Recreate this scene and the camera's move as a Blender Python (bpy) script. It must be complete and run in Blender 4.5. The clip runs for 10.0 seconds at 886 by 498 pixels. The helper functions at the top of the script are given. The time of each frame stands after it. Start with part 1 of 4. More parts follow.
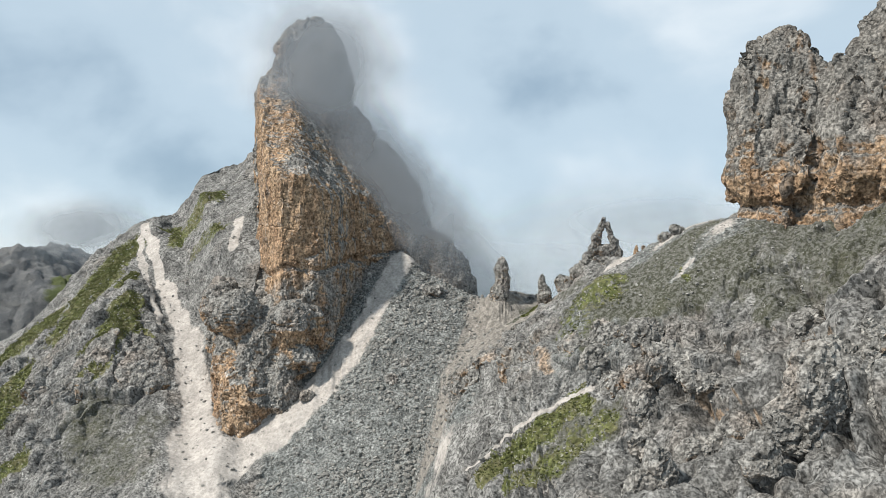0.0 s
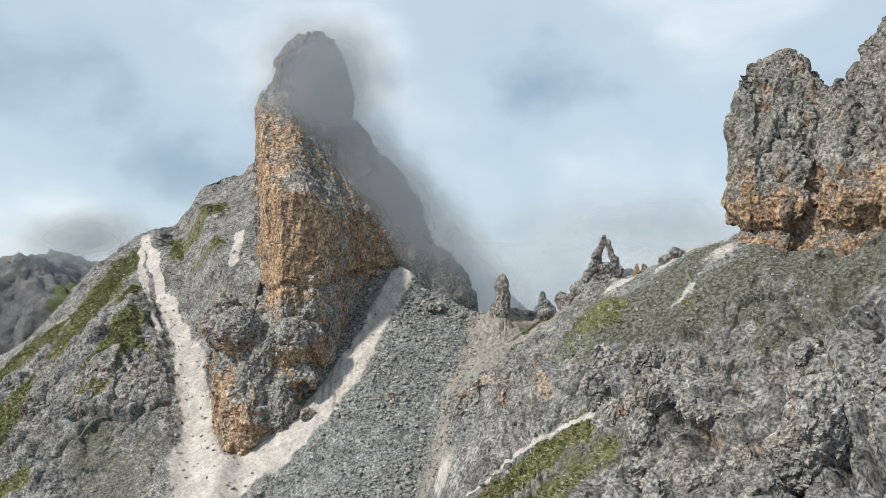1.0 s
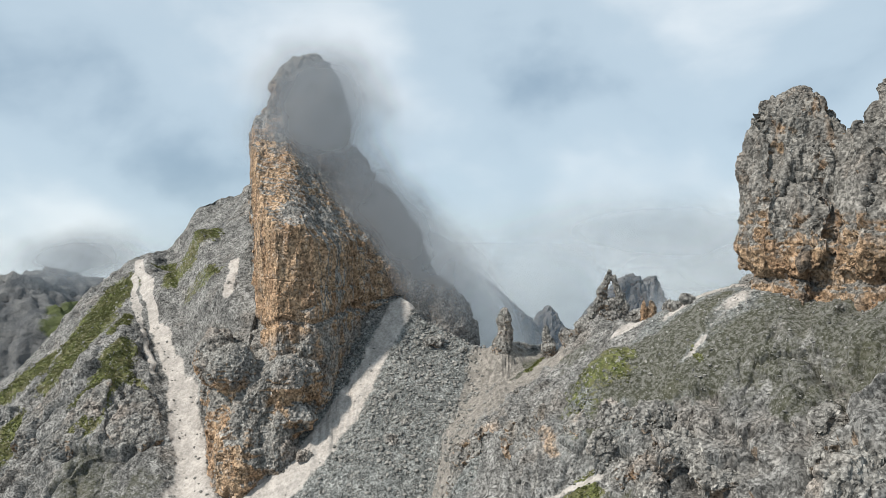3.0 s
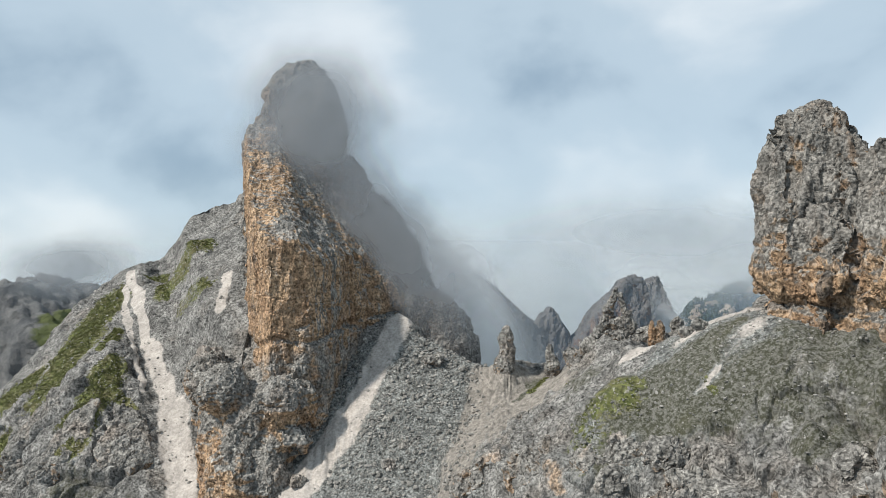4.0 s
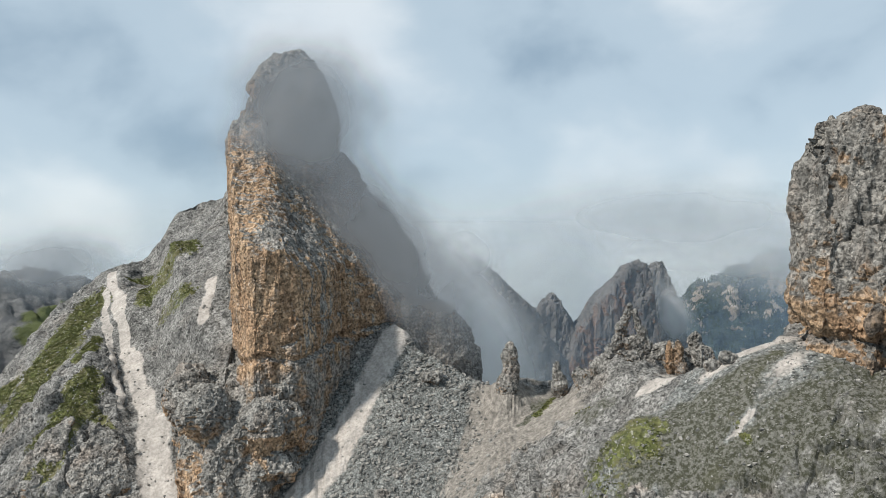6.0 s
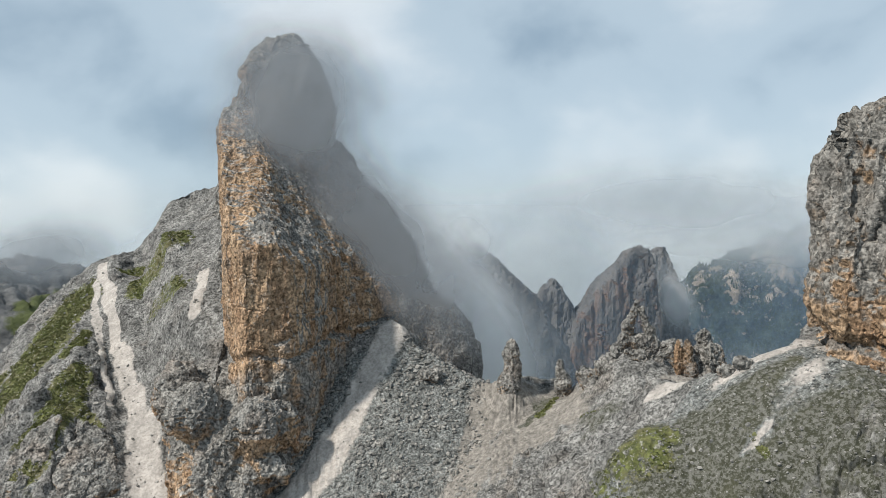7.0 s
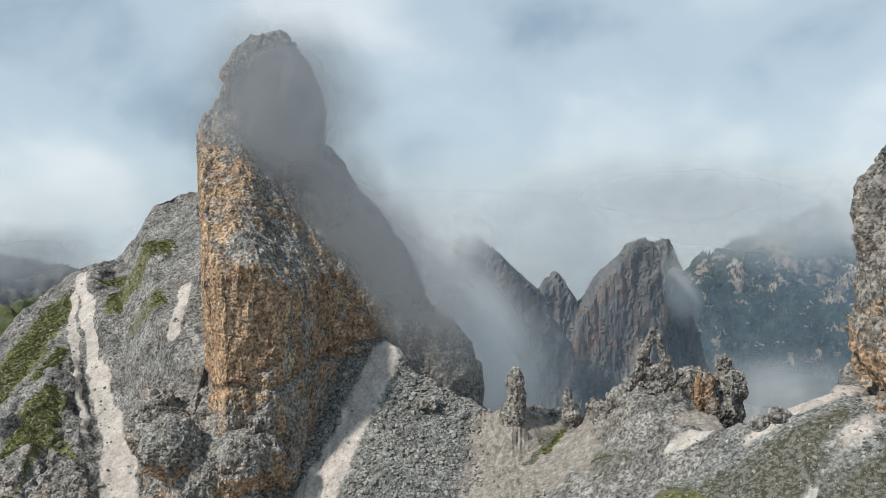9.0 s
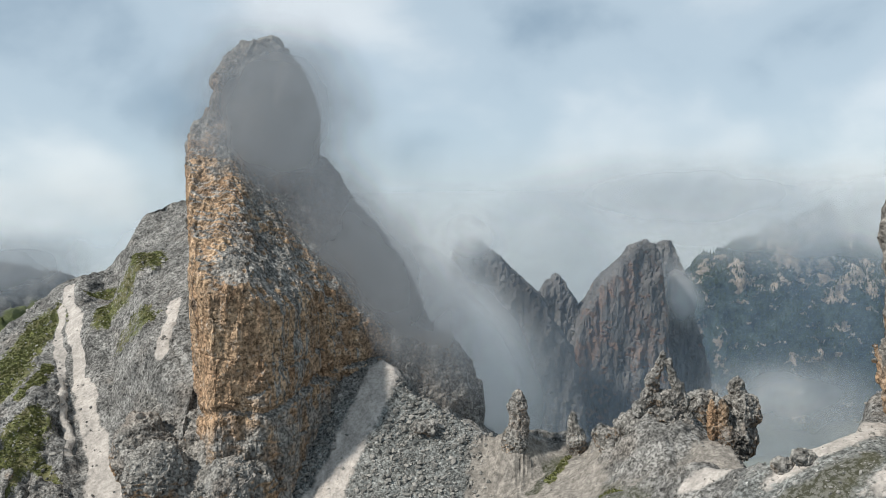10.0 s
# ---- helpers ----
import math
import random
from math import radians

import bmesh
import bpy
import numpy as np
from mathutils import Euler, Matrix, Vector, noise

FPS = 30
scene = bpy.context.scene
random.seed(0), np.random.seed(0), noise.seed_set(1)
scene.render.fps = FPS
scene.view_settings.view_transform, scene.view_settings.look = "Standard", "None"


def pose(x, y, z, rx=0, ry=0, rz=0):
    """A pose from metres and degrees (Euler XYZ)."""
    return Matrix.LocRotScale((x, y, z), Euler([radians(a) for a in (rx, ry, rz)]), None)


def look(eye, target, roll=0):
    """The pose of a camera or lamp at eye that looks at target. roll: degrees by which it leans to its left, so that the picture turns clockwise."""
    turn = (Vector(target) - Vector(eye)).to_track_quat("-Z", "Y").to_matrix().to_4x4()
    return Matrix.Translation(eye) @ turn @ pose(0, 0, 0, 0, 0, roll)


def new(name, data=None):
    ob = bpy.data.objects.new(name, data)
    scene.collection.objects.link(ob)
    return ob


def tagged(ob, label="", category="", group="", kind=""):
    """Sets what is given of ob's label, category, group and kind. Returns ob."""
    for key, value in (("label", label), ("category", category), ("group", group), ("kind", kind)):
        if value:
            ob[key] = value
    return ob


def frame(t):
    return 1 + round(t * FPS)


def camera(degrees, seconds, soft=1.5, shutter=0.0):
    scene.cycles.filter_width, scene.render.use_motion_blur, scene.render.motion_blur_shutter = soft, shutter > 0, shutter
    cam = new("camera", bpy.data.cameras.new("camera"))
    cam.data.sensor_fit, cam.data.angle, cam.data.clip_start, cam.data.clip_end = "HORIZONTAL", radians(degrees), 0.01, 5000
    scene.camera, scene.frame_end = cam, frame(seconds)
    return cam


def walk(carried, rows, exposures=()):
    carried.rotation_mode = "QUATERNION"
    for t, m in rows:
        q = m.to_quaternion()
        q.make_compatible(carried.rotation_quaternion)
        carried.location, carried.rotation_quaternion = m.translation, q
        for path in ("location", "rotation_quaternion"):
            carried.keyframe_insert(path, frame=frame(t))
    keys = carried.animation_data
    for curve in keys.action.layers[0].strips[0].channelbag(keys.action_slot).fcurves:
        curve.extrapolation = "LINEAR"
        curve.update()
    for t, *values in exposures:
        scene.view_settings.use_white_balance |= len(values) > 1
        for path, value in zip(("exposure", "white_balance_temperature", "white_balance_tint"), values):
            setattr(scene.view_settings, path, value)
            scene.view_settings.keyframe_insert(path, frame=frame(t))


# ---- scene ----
cam = camera(57.2, 10.0, soft=0.7)
METRES, EYE, TILT, LEAN, TURN = 100.0, 100.0, 0.0, 0.0, 0.0
ROWS = [
    (0.0, 0.0, 0.0, 0.0, 0.0, 0.0, -0.0),
    (0.5, 0.001, -0.0001, 0.0306, 0.03, -0.02, 0.01),
    (1.0, 0.0017, 0.0004, 0.0612, 0.06, -0.05, 0.03),
    (1.5, 0.0026, 0.0051, 0.0914, 0.09, -0.08, 0.08),
    (2.0, 0.0033, 0.0199, 0.1221, 0.12, -0.12, 0.17),
    (2.5, 0.0045, 0.0484, 0.153, 0.13, -0.18, 0.27),
    (4.0, 0.01, 0.1927, 0.2462, 0.18, -0.49, 0.47),
    (4.5, 0.0119, 0.2473, 0.2769, 0.19, -0.77, 0.5),
    (5.0, 0.0142, 0.3007, 0.3027, 0.22, -1.11, 0.5),
    (5.5, 0.0158, 0.3523, 0.3234, 0.22, -1.53, 0.53),
    (7.0, 0.0217, 0.5013, 0.3678, 0.28, -3.23, 0.52),
    (7.5, 0.024, 0.5497, 0.3832, 0.29, -3.84, 0.54),
    (8.0, 0.0261, 0.5985, 0.4019, 0.31, -4.09, 0.57),
    (8.5, 0.0286, 0.6484, 0.4236, 0.33, -4.13, 0.6),
    (9.0, 0.0316, 0.6999, 0.4456, 0.36, -4.2, 0.65),
    (9.5, 0.0331, 0.7512, 0.4674, 0.36, -4.25, 0.68),
    (10.0, 0.0345, 0.8045, 0.4883, 0.36, -4.34, 0.71),
]
walk(cam, [(t, pose(0, 0, EYE, TILT, LEAN, TURN) @ pose(METRES * x, METRES * y, METRES * z, 90 + pitch, roll, yaw)) for t, x, y, z, yaw, pitch, roll in ROWS],
     exposures=[(0.0, 0.10), (2.5, 0.04), (5.0, -0.02), (7.0, -0.08), (10.0, -0.08)])

# ---- sky and sun ----
SUN_DIR = Vector((-0.62, -0.31, 0.72)).normalized()
world = bpy.data.worlds.new("sky")
scene.world = world
world.use_nodes = True
wt = world.node_tree
wt.nodes.clear()
w_out = wt.nodes.new("ShaderNodeOutputWorld")
w_bg = wt.nodes.new("ShaderNodeBackground")
w_sky = wt.nodes.new("ShaderNodeTexSky")
w_sky.sky_type = "NISHITA"
w_sky.sun_disc = False
w_sky.sun_elevation = math.asin(SUN_DIR.z)
w_sky.sun_rotation = math.atan2(SUN_DIR.x, SUN_DIR.y)
w_sky.altitude = 2500
w_co = wt.nodes.new("ShaderNodeTexCoord")
w_map = wt.nodes.new("ShaderNodeMapping")
w_map.inputs["Scale"].default_value = (3.4, 3.0, 5.2)
w_map.inputs["Location"].default_value = (0.55, 0.3, 0.35)
w_n = wt.nodes.new("ShaderNodeTexNoise")
w_n.inputs["Scale"].default_value = 1.0
w_n.inputs["Detail"].default_value = 6.0
w_n.inputs["Roughness"].default_value = 0.47
w_n.inputs["Distortion"].default_value = 0.15
w_cr = wt.nodes.new("ShaderNodeValToRGB")
w_cr.color_ramp.interpolation = "EASE"
w_cr.color_ramp.elements[0].position = 0.30
w_cr.color_ramp.elements[0].color = (0.34, 0.46, 0.57, 1)
w_cr.color_ramp.elements[1].position = 0.72
w_cr.color_ramp.elements[1].color = (0.84, 0.92, 0.97, 1)
w_e = w_cr.color_ramp.elements.new(0.50)
w_e.color = (0.56, 0.69, 0.79, 1)
w_ss = wt.nodes.new("ShaderNodeVectorMath")
w_ss.operation = "SCALE"
w_ss.inputs["Scale"].default_value = 0.10
w_mix = wt.nodes.new("ShaderNodeMix")
w_mix.data_type = "RGBA"
w_mix.inputs["Factor"].default_value = 0.86
wt.links.new(w_co.outputs["Generated"], w_map.inputs["Vector"])
wt.links.new(w_map.outputs["Vector"], w_n.inputs["Vector"])
wt.links.new(w_n.outputs["Fac"], w_cr.inputs["Fac"])
wt.links.new(w_sky.outputs["Color"], w_ss.inputs[0])
wt.links.new(w_ss.outputs["Vector"], w_mix.inputs["A"])
wt.links.new(w_cr.outputs["Color"], w_mix.inputs["B"])
wt.links.new(w_mix.outputs["Result"], w_bg.inputs["Color"])
w_bg.inputs["Strength"].default_value = 1.0
wt.links.new(w_bg.outputs["Background"], w_out.inputs["Surface"])
sun = bpy.data.lights.new("sun", "SUN")
sun.energy, sun.angle, sun.color = 5.0, radians(5.0), (1.0, 0.95, 0.87)
sun_ob = new("sun", sun)
sun_ob.matrix_world = look((0, 0, 900), Vector((0, 0, 900)) - SUN_DIR)

# ---- materials ----
def material(name):
    m = bpy.data.materials.new(name)
    m.use_nodes = True
    t = m.node_tree
    t.nodes.clear()
    return m, t


class Graph:
    """Short words for building node trees."""

    def __init__(self, tree):
        self.t = tree

    def put(self, a, sock):
        if hasattr(a, "is_output"):
            self.t.links.new(a, sock)
        else:
            sock.default_value = a

    def pos(self, scale=(1, 1, 1)):
        g = self.t.nodes.new("ShaderNodeNewGeometry")
        m = self.t.nodes.new("ShaderNodeMapping")
        m.inputs["Scale"].default_value = scale
        self.t.links.new(g.outputs["Position"], m.inputs["Vector"])
        return m.outputs["Vector"]

    def noise(self, size, detail=5, rough=0.55, stretch=(1, 1, 1), twist=0.0):
        n = self.t.nodes.new("ShaderNodeTexNoise")
        n.inputs["Scale"].default_value = 1.0
        n.inputs["Detail"].default_value = detail
        n.inputs["Roughness"].default_value = rough
        n.inputs["Distortion"].default_value = twist
        self.t.links.new(self.pos(tuple(1 / (size * k) for k in stretch)), n.inputs["Vector"])
        return n.outputs["Fac"]

    def cracks(self, size, wide=0.05, stretch=(1, 1, 1), bend=0.5):
        """1 on the joints of broken rock, 0 between; the joints wander."""
        n = self.t.nodes.new("ShaderNodeTexVoronoi")
        n.feature = "DISTANCE_TO_EDGE"
        n.inputs["Scale"].default_value = 1.0
        w = self.t.nodes.new("ShaderNodeTexNoise")
        w.inputs["Scale"].default_value = 1.3
        w.inputs["Detail"].default_value = 4.0
        at = self.pos(tuple(1 / (size * k) for k in stretch))
        self.t.links.new(at, w.inputs["Vector"])
        v = self.t.nodes.new("ShaderNodeVectorMath")
        v.operation = "MULTIPLY_ADD"
        self.t.links.new(w.outputs["Color"], v.inputs[0])
        v.inputs[1].default_value = (bend, bend, bend)
        self.t.links.new(at, v.inputs[2])
        self.t.links.new(v.outputs[0], n.inputs["Vector"])
        return self.span(n.outputs["Distance"], 0.0, wide, 1.0, 0.0)

    def math(self, op, a, b=0.0, clamp=False):
        n = self.t.nodes.new("ShaderNodeMath")
        n.operation, n.use_clamp = op, clamp
        self.put(a, n.inputs[0])
        self.put(b, n.inputs[1])
        return n.outputs[0]

    def span(self, v, lo, hi, a=0.0, b=1.0):
        n = self.t.nodes.new("ShaderNodeMapRange")
        n.interpolation_type = "SMOOTHSTEP"
        self.put(v, n.inputs["Value"])
        for key, val in (("From Min", lo), ("From Max", hi), ("To Min", a), ("To Max", b)):
            n.inputs[key].default_value = val
        return n.outputs["Result"]

    def blend(self, f, a, b):
        n = self.t.nodes.new("ShaderNodeMix")
        n.data_type = "RGBA"
        self.put(f, n.inputs["Factor"])
        for v, key in ((a, "A"), (b, "B")):
            self.put(v if hasattr(v, "is_output") else (*v, 1), n.inputs[key])
        return n.outputs["Result"]

    def scale(self, col, f):
        n = self.t.nodes.new("ShaderNodeVectorMath")
        n.operation = "SCALE"
        self.t.links.new(col, n.inputs[0])
        self.put(f, n.inputs["Scale"])
        return n.outputs[0]

    def shaded_grit(self, col, size=1.0, deep=1.0):
        """Stone grain, with shade of pits and hollows and lit edges painted in."""
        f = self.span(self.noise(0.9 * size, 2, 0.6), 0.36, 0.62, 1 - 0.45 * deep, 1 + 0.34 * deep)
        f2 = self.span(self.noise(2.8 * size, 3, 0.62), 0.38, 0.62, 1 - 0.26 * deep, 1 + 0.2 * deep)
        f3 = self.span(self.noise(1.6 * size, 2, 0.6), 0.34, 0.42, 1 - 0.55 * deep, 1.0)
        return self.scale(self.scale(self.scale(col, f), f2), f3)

    def value(self, name):
        n = self.t.nodes.new("ShaderNodeAttribute")
        n.attribute_name = name
        return n.outputs["Fac"]

    def bump(self, height, strength, distance, below=None):
        n = self.t.nodes.new("ShaderNodeBump")
        n.inputs["Strength"].default_value = strength
        n.inputs["Distance"].default_value = distance
        self.t.links.new(height, n.inputs["Height"])
        if below is not None:
            self.t.links.new(below, n.inputs["Normal"])
        return n.outputs["Normal"]

    def finish(self, color, normal=None, rough=0.92):
        b = self.t.nodes.new("ShaderNodeBsdfPrincipled")
        o = self.t.nodes.new("ShaderNodeOutputMaterial")
        self.put(color if hasattr(color, "is_output") else (*color, 1), b.inputs["Base Color"])
        self.put(rough, b.inputs["Roughness"])
        b.inputs["Specular IOR Level"].default_value = 0.15
        if normal is not None:
            self.t.links.new(normal, b.inputs["Normal"])
        self.t.links.new(b.outputs["BSDF"], o.inputs["Surface"])


GREY_D = (0.042, 0.039, 0.036)


def rock_colour(g, fresh, tint=(1, 1, 1)):
    """Weathered grey dolomite with dark water streaks; ochre where the face is freshly broken."""
    k = lambda c: tuple(a * b for a, b in zip(c, tint))
    grey = g.blend(g.span(g.noise(6.0, 6, 0.62), 0.36, 0.66), k((0.168, 0.161, 0.149)), k((0.24, 0.23, 0.212)))
    grey = g.blend(g.span(g.noise(13.0, 4, 0.6), 0.50, 0.70, 0, 0.7), grey, k((0.26, 0.22, 0.188)))
    ochre = g.blend(g.span(g.noise(7.0, 6, 0.62, (1, 1, 2.2)), 0.36, 0.66), k((0.255, 0.165, 0.102)), k((0.375, 0.262, 0.168)))
    ochre = g.blend(g.span(g.noise(3.4, 5, 0.7), 0.54, 0.74, 0, 0.7), ochre, k((0.36, 0.30, 0.245)))
    mask = g.span(g.math("ADD", fresh, g.math("MULTIPLY", g.math("SUBTRACT", g.noise(9.0, 3, 0.55, (1, 1, 3.0)), 0.5), 1.8)), 0.32, 0.74)
    col = g.blend(mask, grey, ochre)
    streak = g.span(g.noise(5.5, 5, 0.62, (1, 1, 7.0)), 0.54, 0.70, 0, 0.72)
    col = g.blend(streak, col, k((0.105, 0.103, 0.10)))
    rust = g.span(g.noise(3.0, 4, 0.6, (1, 1, 3.0)), 0.60, 0.76, 0, 0.3)
    col = g.blend(g.math("MULTIPLY", rust, mask), col, k((0.28, 0.14, 0.075)))
    joint = g.math("MULTIPLY", g.cracks(9.0, 0.022, (1, 1, 1.6), 1.1), g.span(g.noise(20, 2), 0.45, 0.6, 0, 0.7))
    col = g.blend(joint, col, k(GREY_D))
    pale = g.span(g.noise(1.5, 3, 0.65), 0.57, 0.70, 0, 0.4)
    return g.shaded_grit(g.blend(pale, col, k((0.40, 0.378, 0.342))), 0.85, 1.0)


def slope_colour(g, fresh):
    """Bare grey bedrock of the slopes: pitted, jointed, warm in patches."""
    grey = g.blend(g.span(g.noise(8.0, 5, 0.62), 0.38, 0.64), (0.128, 0.125, 0.119), (0.208, 0.203, 0.192))
    grey = g.blend(g.span(g.noise(17.0, 4, 0.6), 0.52, 0.68, 0, 0.5), grey, (0.195, 0.172, 0.15))
    ochre = g.blend(g.span(g.noise(3.0, 5, 0.68), 0.36, 0.66), (0.22, 0.155, 0.105), (0.34, 0.25, 0.175))
    mask = g.span(g.math("ADD", fresh, g.math("MULTIPLY", g.math("SUBTRACT", g.noise(4.4, 5, 0.65), 0.5), 1.4)), 0.42, 0.70, 0, 0.8)
    col = g.blend(mask, grey, ochre)
    joint = g.math("MULTIPLY", g.cracks(11.0, 0.02, (1, 1, 1.2), 1.2), g.span(g.noise(22, 2), 0.45, 0.6, 0, 0.75))
    col = g.blend(joint, col, GREY_D)
    pale = g.span(g.noise(1.7, 4, 0.7), 0.58, 0.72, 0, 0.32)
    return g.shaded_grit(g.blend(pale, col, (0.37, 0.36, 0.34)), 0.75, 1.1)


def rock_relief(g, strength=1.0):
    a = g.bump(g.noise(3.0, 4, 0.62, (1, 1, 1.3)), 0.9 * strength, 1.1)
    return g.bump(g.noise(0.9, 2, 0.6), 0.6 * strength, 0.35, a)


rock, t_ = material("dolomite_rock")
g = Graph(t_)
g.finish(rock_colour(g, g.value("fresh")), rock_relief(g))

# the same rock colour, scaled down evenly by about a sixth
dark_rock, t_ = material("darker_crag_rock")
g = Graph(t_)
g.finish(rock_colour(g, g.value("fresh"), (0.84, 0.83, 0.82)), rock_relief(g))

soil, t_ = material("alpine_ground")
g = Graph(t_)
col = slope_colour(g, g.value("fresh"))
loose = g.blend(g.span(g.noise(5.0, 6, 0.62), 0.36, 0.64), (0.325, 0.299, 0.273), (0.43, 0.395, 0.362))
loose = g.blend(g.span(g.noise(0.7, 3, 0.7), 0.58, 0.70, 0, 0.5), loose, (0.20, 0.188, 0.172))
rubble = g.blend(g.span(g.noise(6.0, 5, 0.6), 0.36, 0.64), (0.115, 0.12, 0.116), (0.172, 0.176, 0.168))
rubble = g.blend(g.span(g.noise(0.8, 3, 0.7), 0.56, 0.66, 0, 0.75), rubble, (0.32, 0.315, 0.297))
rubble = g.shaded_grit(rubble, 0.7, 1.1)
loose = g.shaded_grit(loose, 0.9, 0.3)
col = g.blend(g.span(g.math("ADD", g.value("rubble"), g.math("MULTIPLY", g.math("SUBTRACT", g.noise(2.6, 6, 0.65), 0.5), 0.9)), 0.35, 0.62), col, rubble)
col = g.blend(g.span(g.math("ADD", g.value("scree"), g.math("MULTIPLY", g.math("SUBTRACT", g.noise(2.4, 5, 0.65), 0.5), 0.6)), 0.38, 0.62), col, loose)
earth = g.blend(g.span(g.noise(2.0, 5, 0.65), 0.36, 0.64), (0.17, 0.156, 0.139), (0.262, 0.24, 0.214))
earth = g.shaded_grit(g.blend(g.span(g.noise(0.9, 3, 0.65), 0.58, 0.70, 0, 0.7), earth, (0.12, 0.112, 0.096)), 0.8, 0.45)
col = g.blend(g.span(g.math("ADD", g.value("earth"), g.math("MULTIPLY", g.math("SUBTRACT", g.noise(3.0, 5, 0.65), 0.5), 0.7)), 0.36, 0.6), col, earth)
heath_and_shade = g.blend(g.span(g.noise(0.8, 4, 0.75), 0.42, 0.60), (0.042, 0.043, 0.029), (0.14, 0.137, 0.122))
heath_and_shade = g.blend(g.span(g.noise(9.0, 4, 0.6), 0.48, 0.66, 0, 0.5), heath_and_shade, (0.062, 0.061, 0.036))
col = g.blend(g.span(g.math("ADD", g.value("heath_and_shade"), g.math("MULTIPLY", g.math("SUBTRACT", g.noise(2.2, 5, 0.68), 0.5), 0.9)), 0.34, 0.64), col, heath_and_shade)
turf = g.blend(g.span(g.noise(1.2, 6, 0.7), 0.36, 0.66), (0.058, 0.068, 0.024), (0.125, 0.132, 0.048))
turf = g.shaded_grit(turf, 0.9, 0.7)
turf = g.blend(g.span(g.noise(6.0, 4, 0.6), 0.42, 0.68, 0, 0.7), turf, (0.135, 0.12, 0.068))
turf = g.blend(g.span(g.noise(0.9, 3, 0.7), 0.57, 0.66, 0, 0.8), turf, (0.30, 0.29, 0.26))
col = g.blend(g.span(g.math("ADD", g.value("turf"), g.math("MULTIPLY", g.math("SUBTRACT", g.noise(1.7, 5, 0.72), 0.5), 1.7)), 0.42, 0.60), col, turf)
g.finish(col, rock_relief(g, 0.3))

# ---- tools: noise, surfaces, meshes ----
RNG = np.random.default_rng(7)
PERM = np.concatenate([RNG.permutation(256)] * 2).astype(np.int32)
VALS = RNG.uniform(-1, 1, 256).astype(np.float32)
JIT = RNG.uniform(0, 1, (256, 4)).astype(np.float32)


def vnoise(p):
    """Value noise in -1..1 at the points p (n, 3)."""
    i = np.floor(p).astype(np.int32)
    f = (p - i).astype(np.float32)
    f = f * f * f * (f * (f * 6 - 15) + 10)
    i &= 255
    j = (i + 1) & 255
    out = 0
    for a in (0, 1):
        xa, wa = (j, f)[0][:, 0] if a else i[:, 0], f[:, 0] if a else 1 - f[:, 0]
        pa = PERM[xa]
        for b in (0, 1):
            yb, wb = j[:, 1] if b else i[:, 1], f[:, 1] if b else 1 - f[:, 1]
            pb = PERM[pa + yb]
            for c in (0, 1):
                zc, wc = j[:, 2] if c else i[:, 2], f[:, 2] if c else 1 - f[:, 2]
                out = out + wa * wb * wc * VALS[PERM[pb + zc]]
    return out


TURNED = np.array(Euler((0.6, 0.5, 0.9)).to_matrix(), dtype=np.float32)


def fbm(p, size, octaves=4, gain=0.5, ridged=False, stretch=(1, 1, 1), seed=0):
    """Summed noise; size is the widest wave in metres. Ridged gives sharp crests."""
    q = (p / (size * np.array(stretch))).astype(np.float32) + seed * 17.31
    out, amp, total = 0, 1.0, 0
    for k in range(octaves):
        v = vnoise(q)
        out = out + amp * ((0.62 - 2 * np.abs(v)) if ridged else v)
        total += amp
        q, amp = q @ TURNED.T * 2.03 + 3.7, amp * gain
    return out / total


def blocks(p, size, stretch=(1, 1, 1), seed=0):
    """Broken rock: each cell stands out by its own amount with its own tilt. Gives the step and the crack between the two nearest cells."""
    q = (p / (size * np.array(stretch))).astype(np.float32) + seed * 9.17
    base = np.floor(q).astype(np.int32)
    d1 = np.full(len(q), 9.0, np.float32)
    d2 = d1.copy()
    val = np.zeros(len(q), np.float32)
    for a in (-1, 0, 1):
        for b in (-1, 0, 1):
            for c in (-1, 0, 1):
                cell = base + np.array((a, b, c), np.int32)
                m = cell & 255
                h = PERM[PERM[PERM[m[:, 0]] + m[:, 1]] + m[:, 2]]
                jit = JIT[h]
                d = q - cell - jit[:, :3]
                dd = (d * d).sum(1)
                near = dd < d1
                d2 = np.where(near, d1, np.minimum(d2, dd))
                tilt = jit[:, 3] * 2 - 1 + 2.2 * (d[:, 0] * (jit[:, 1] - 0.5) + d[:, 1] * (jit[:, 2] - 0.5) + d[:, 2] * (jit[:, 0] - 0.5))
                val = np.where(near, tilt, val)
                d1 = np.where(near, dd, d1)
    return val, np.sqrt(d2) - np.sqrt(d1)


def step(a, b, v):
    k = np.clip((v - a) / (b - a), 0, 1)
    return k * k * (3 - 2 * k)


def soft_min(a, b, k):
    h = np.clip(0.5 + 0.5 * (b - a) / k, 0, 1)
    return b * (1 - h) + a * h - k * h * (1 - h)


def soft_max(a, b, k):
    return -soft_min(-a, -b, k)


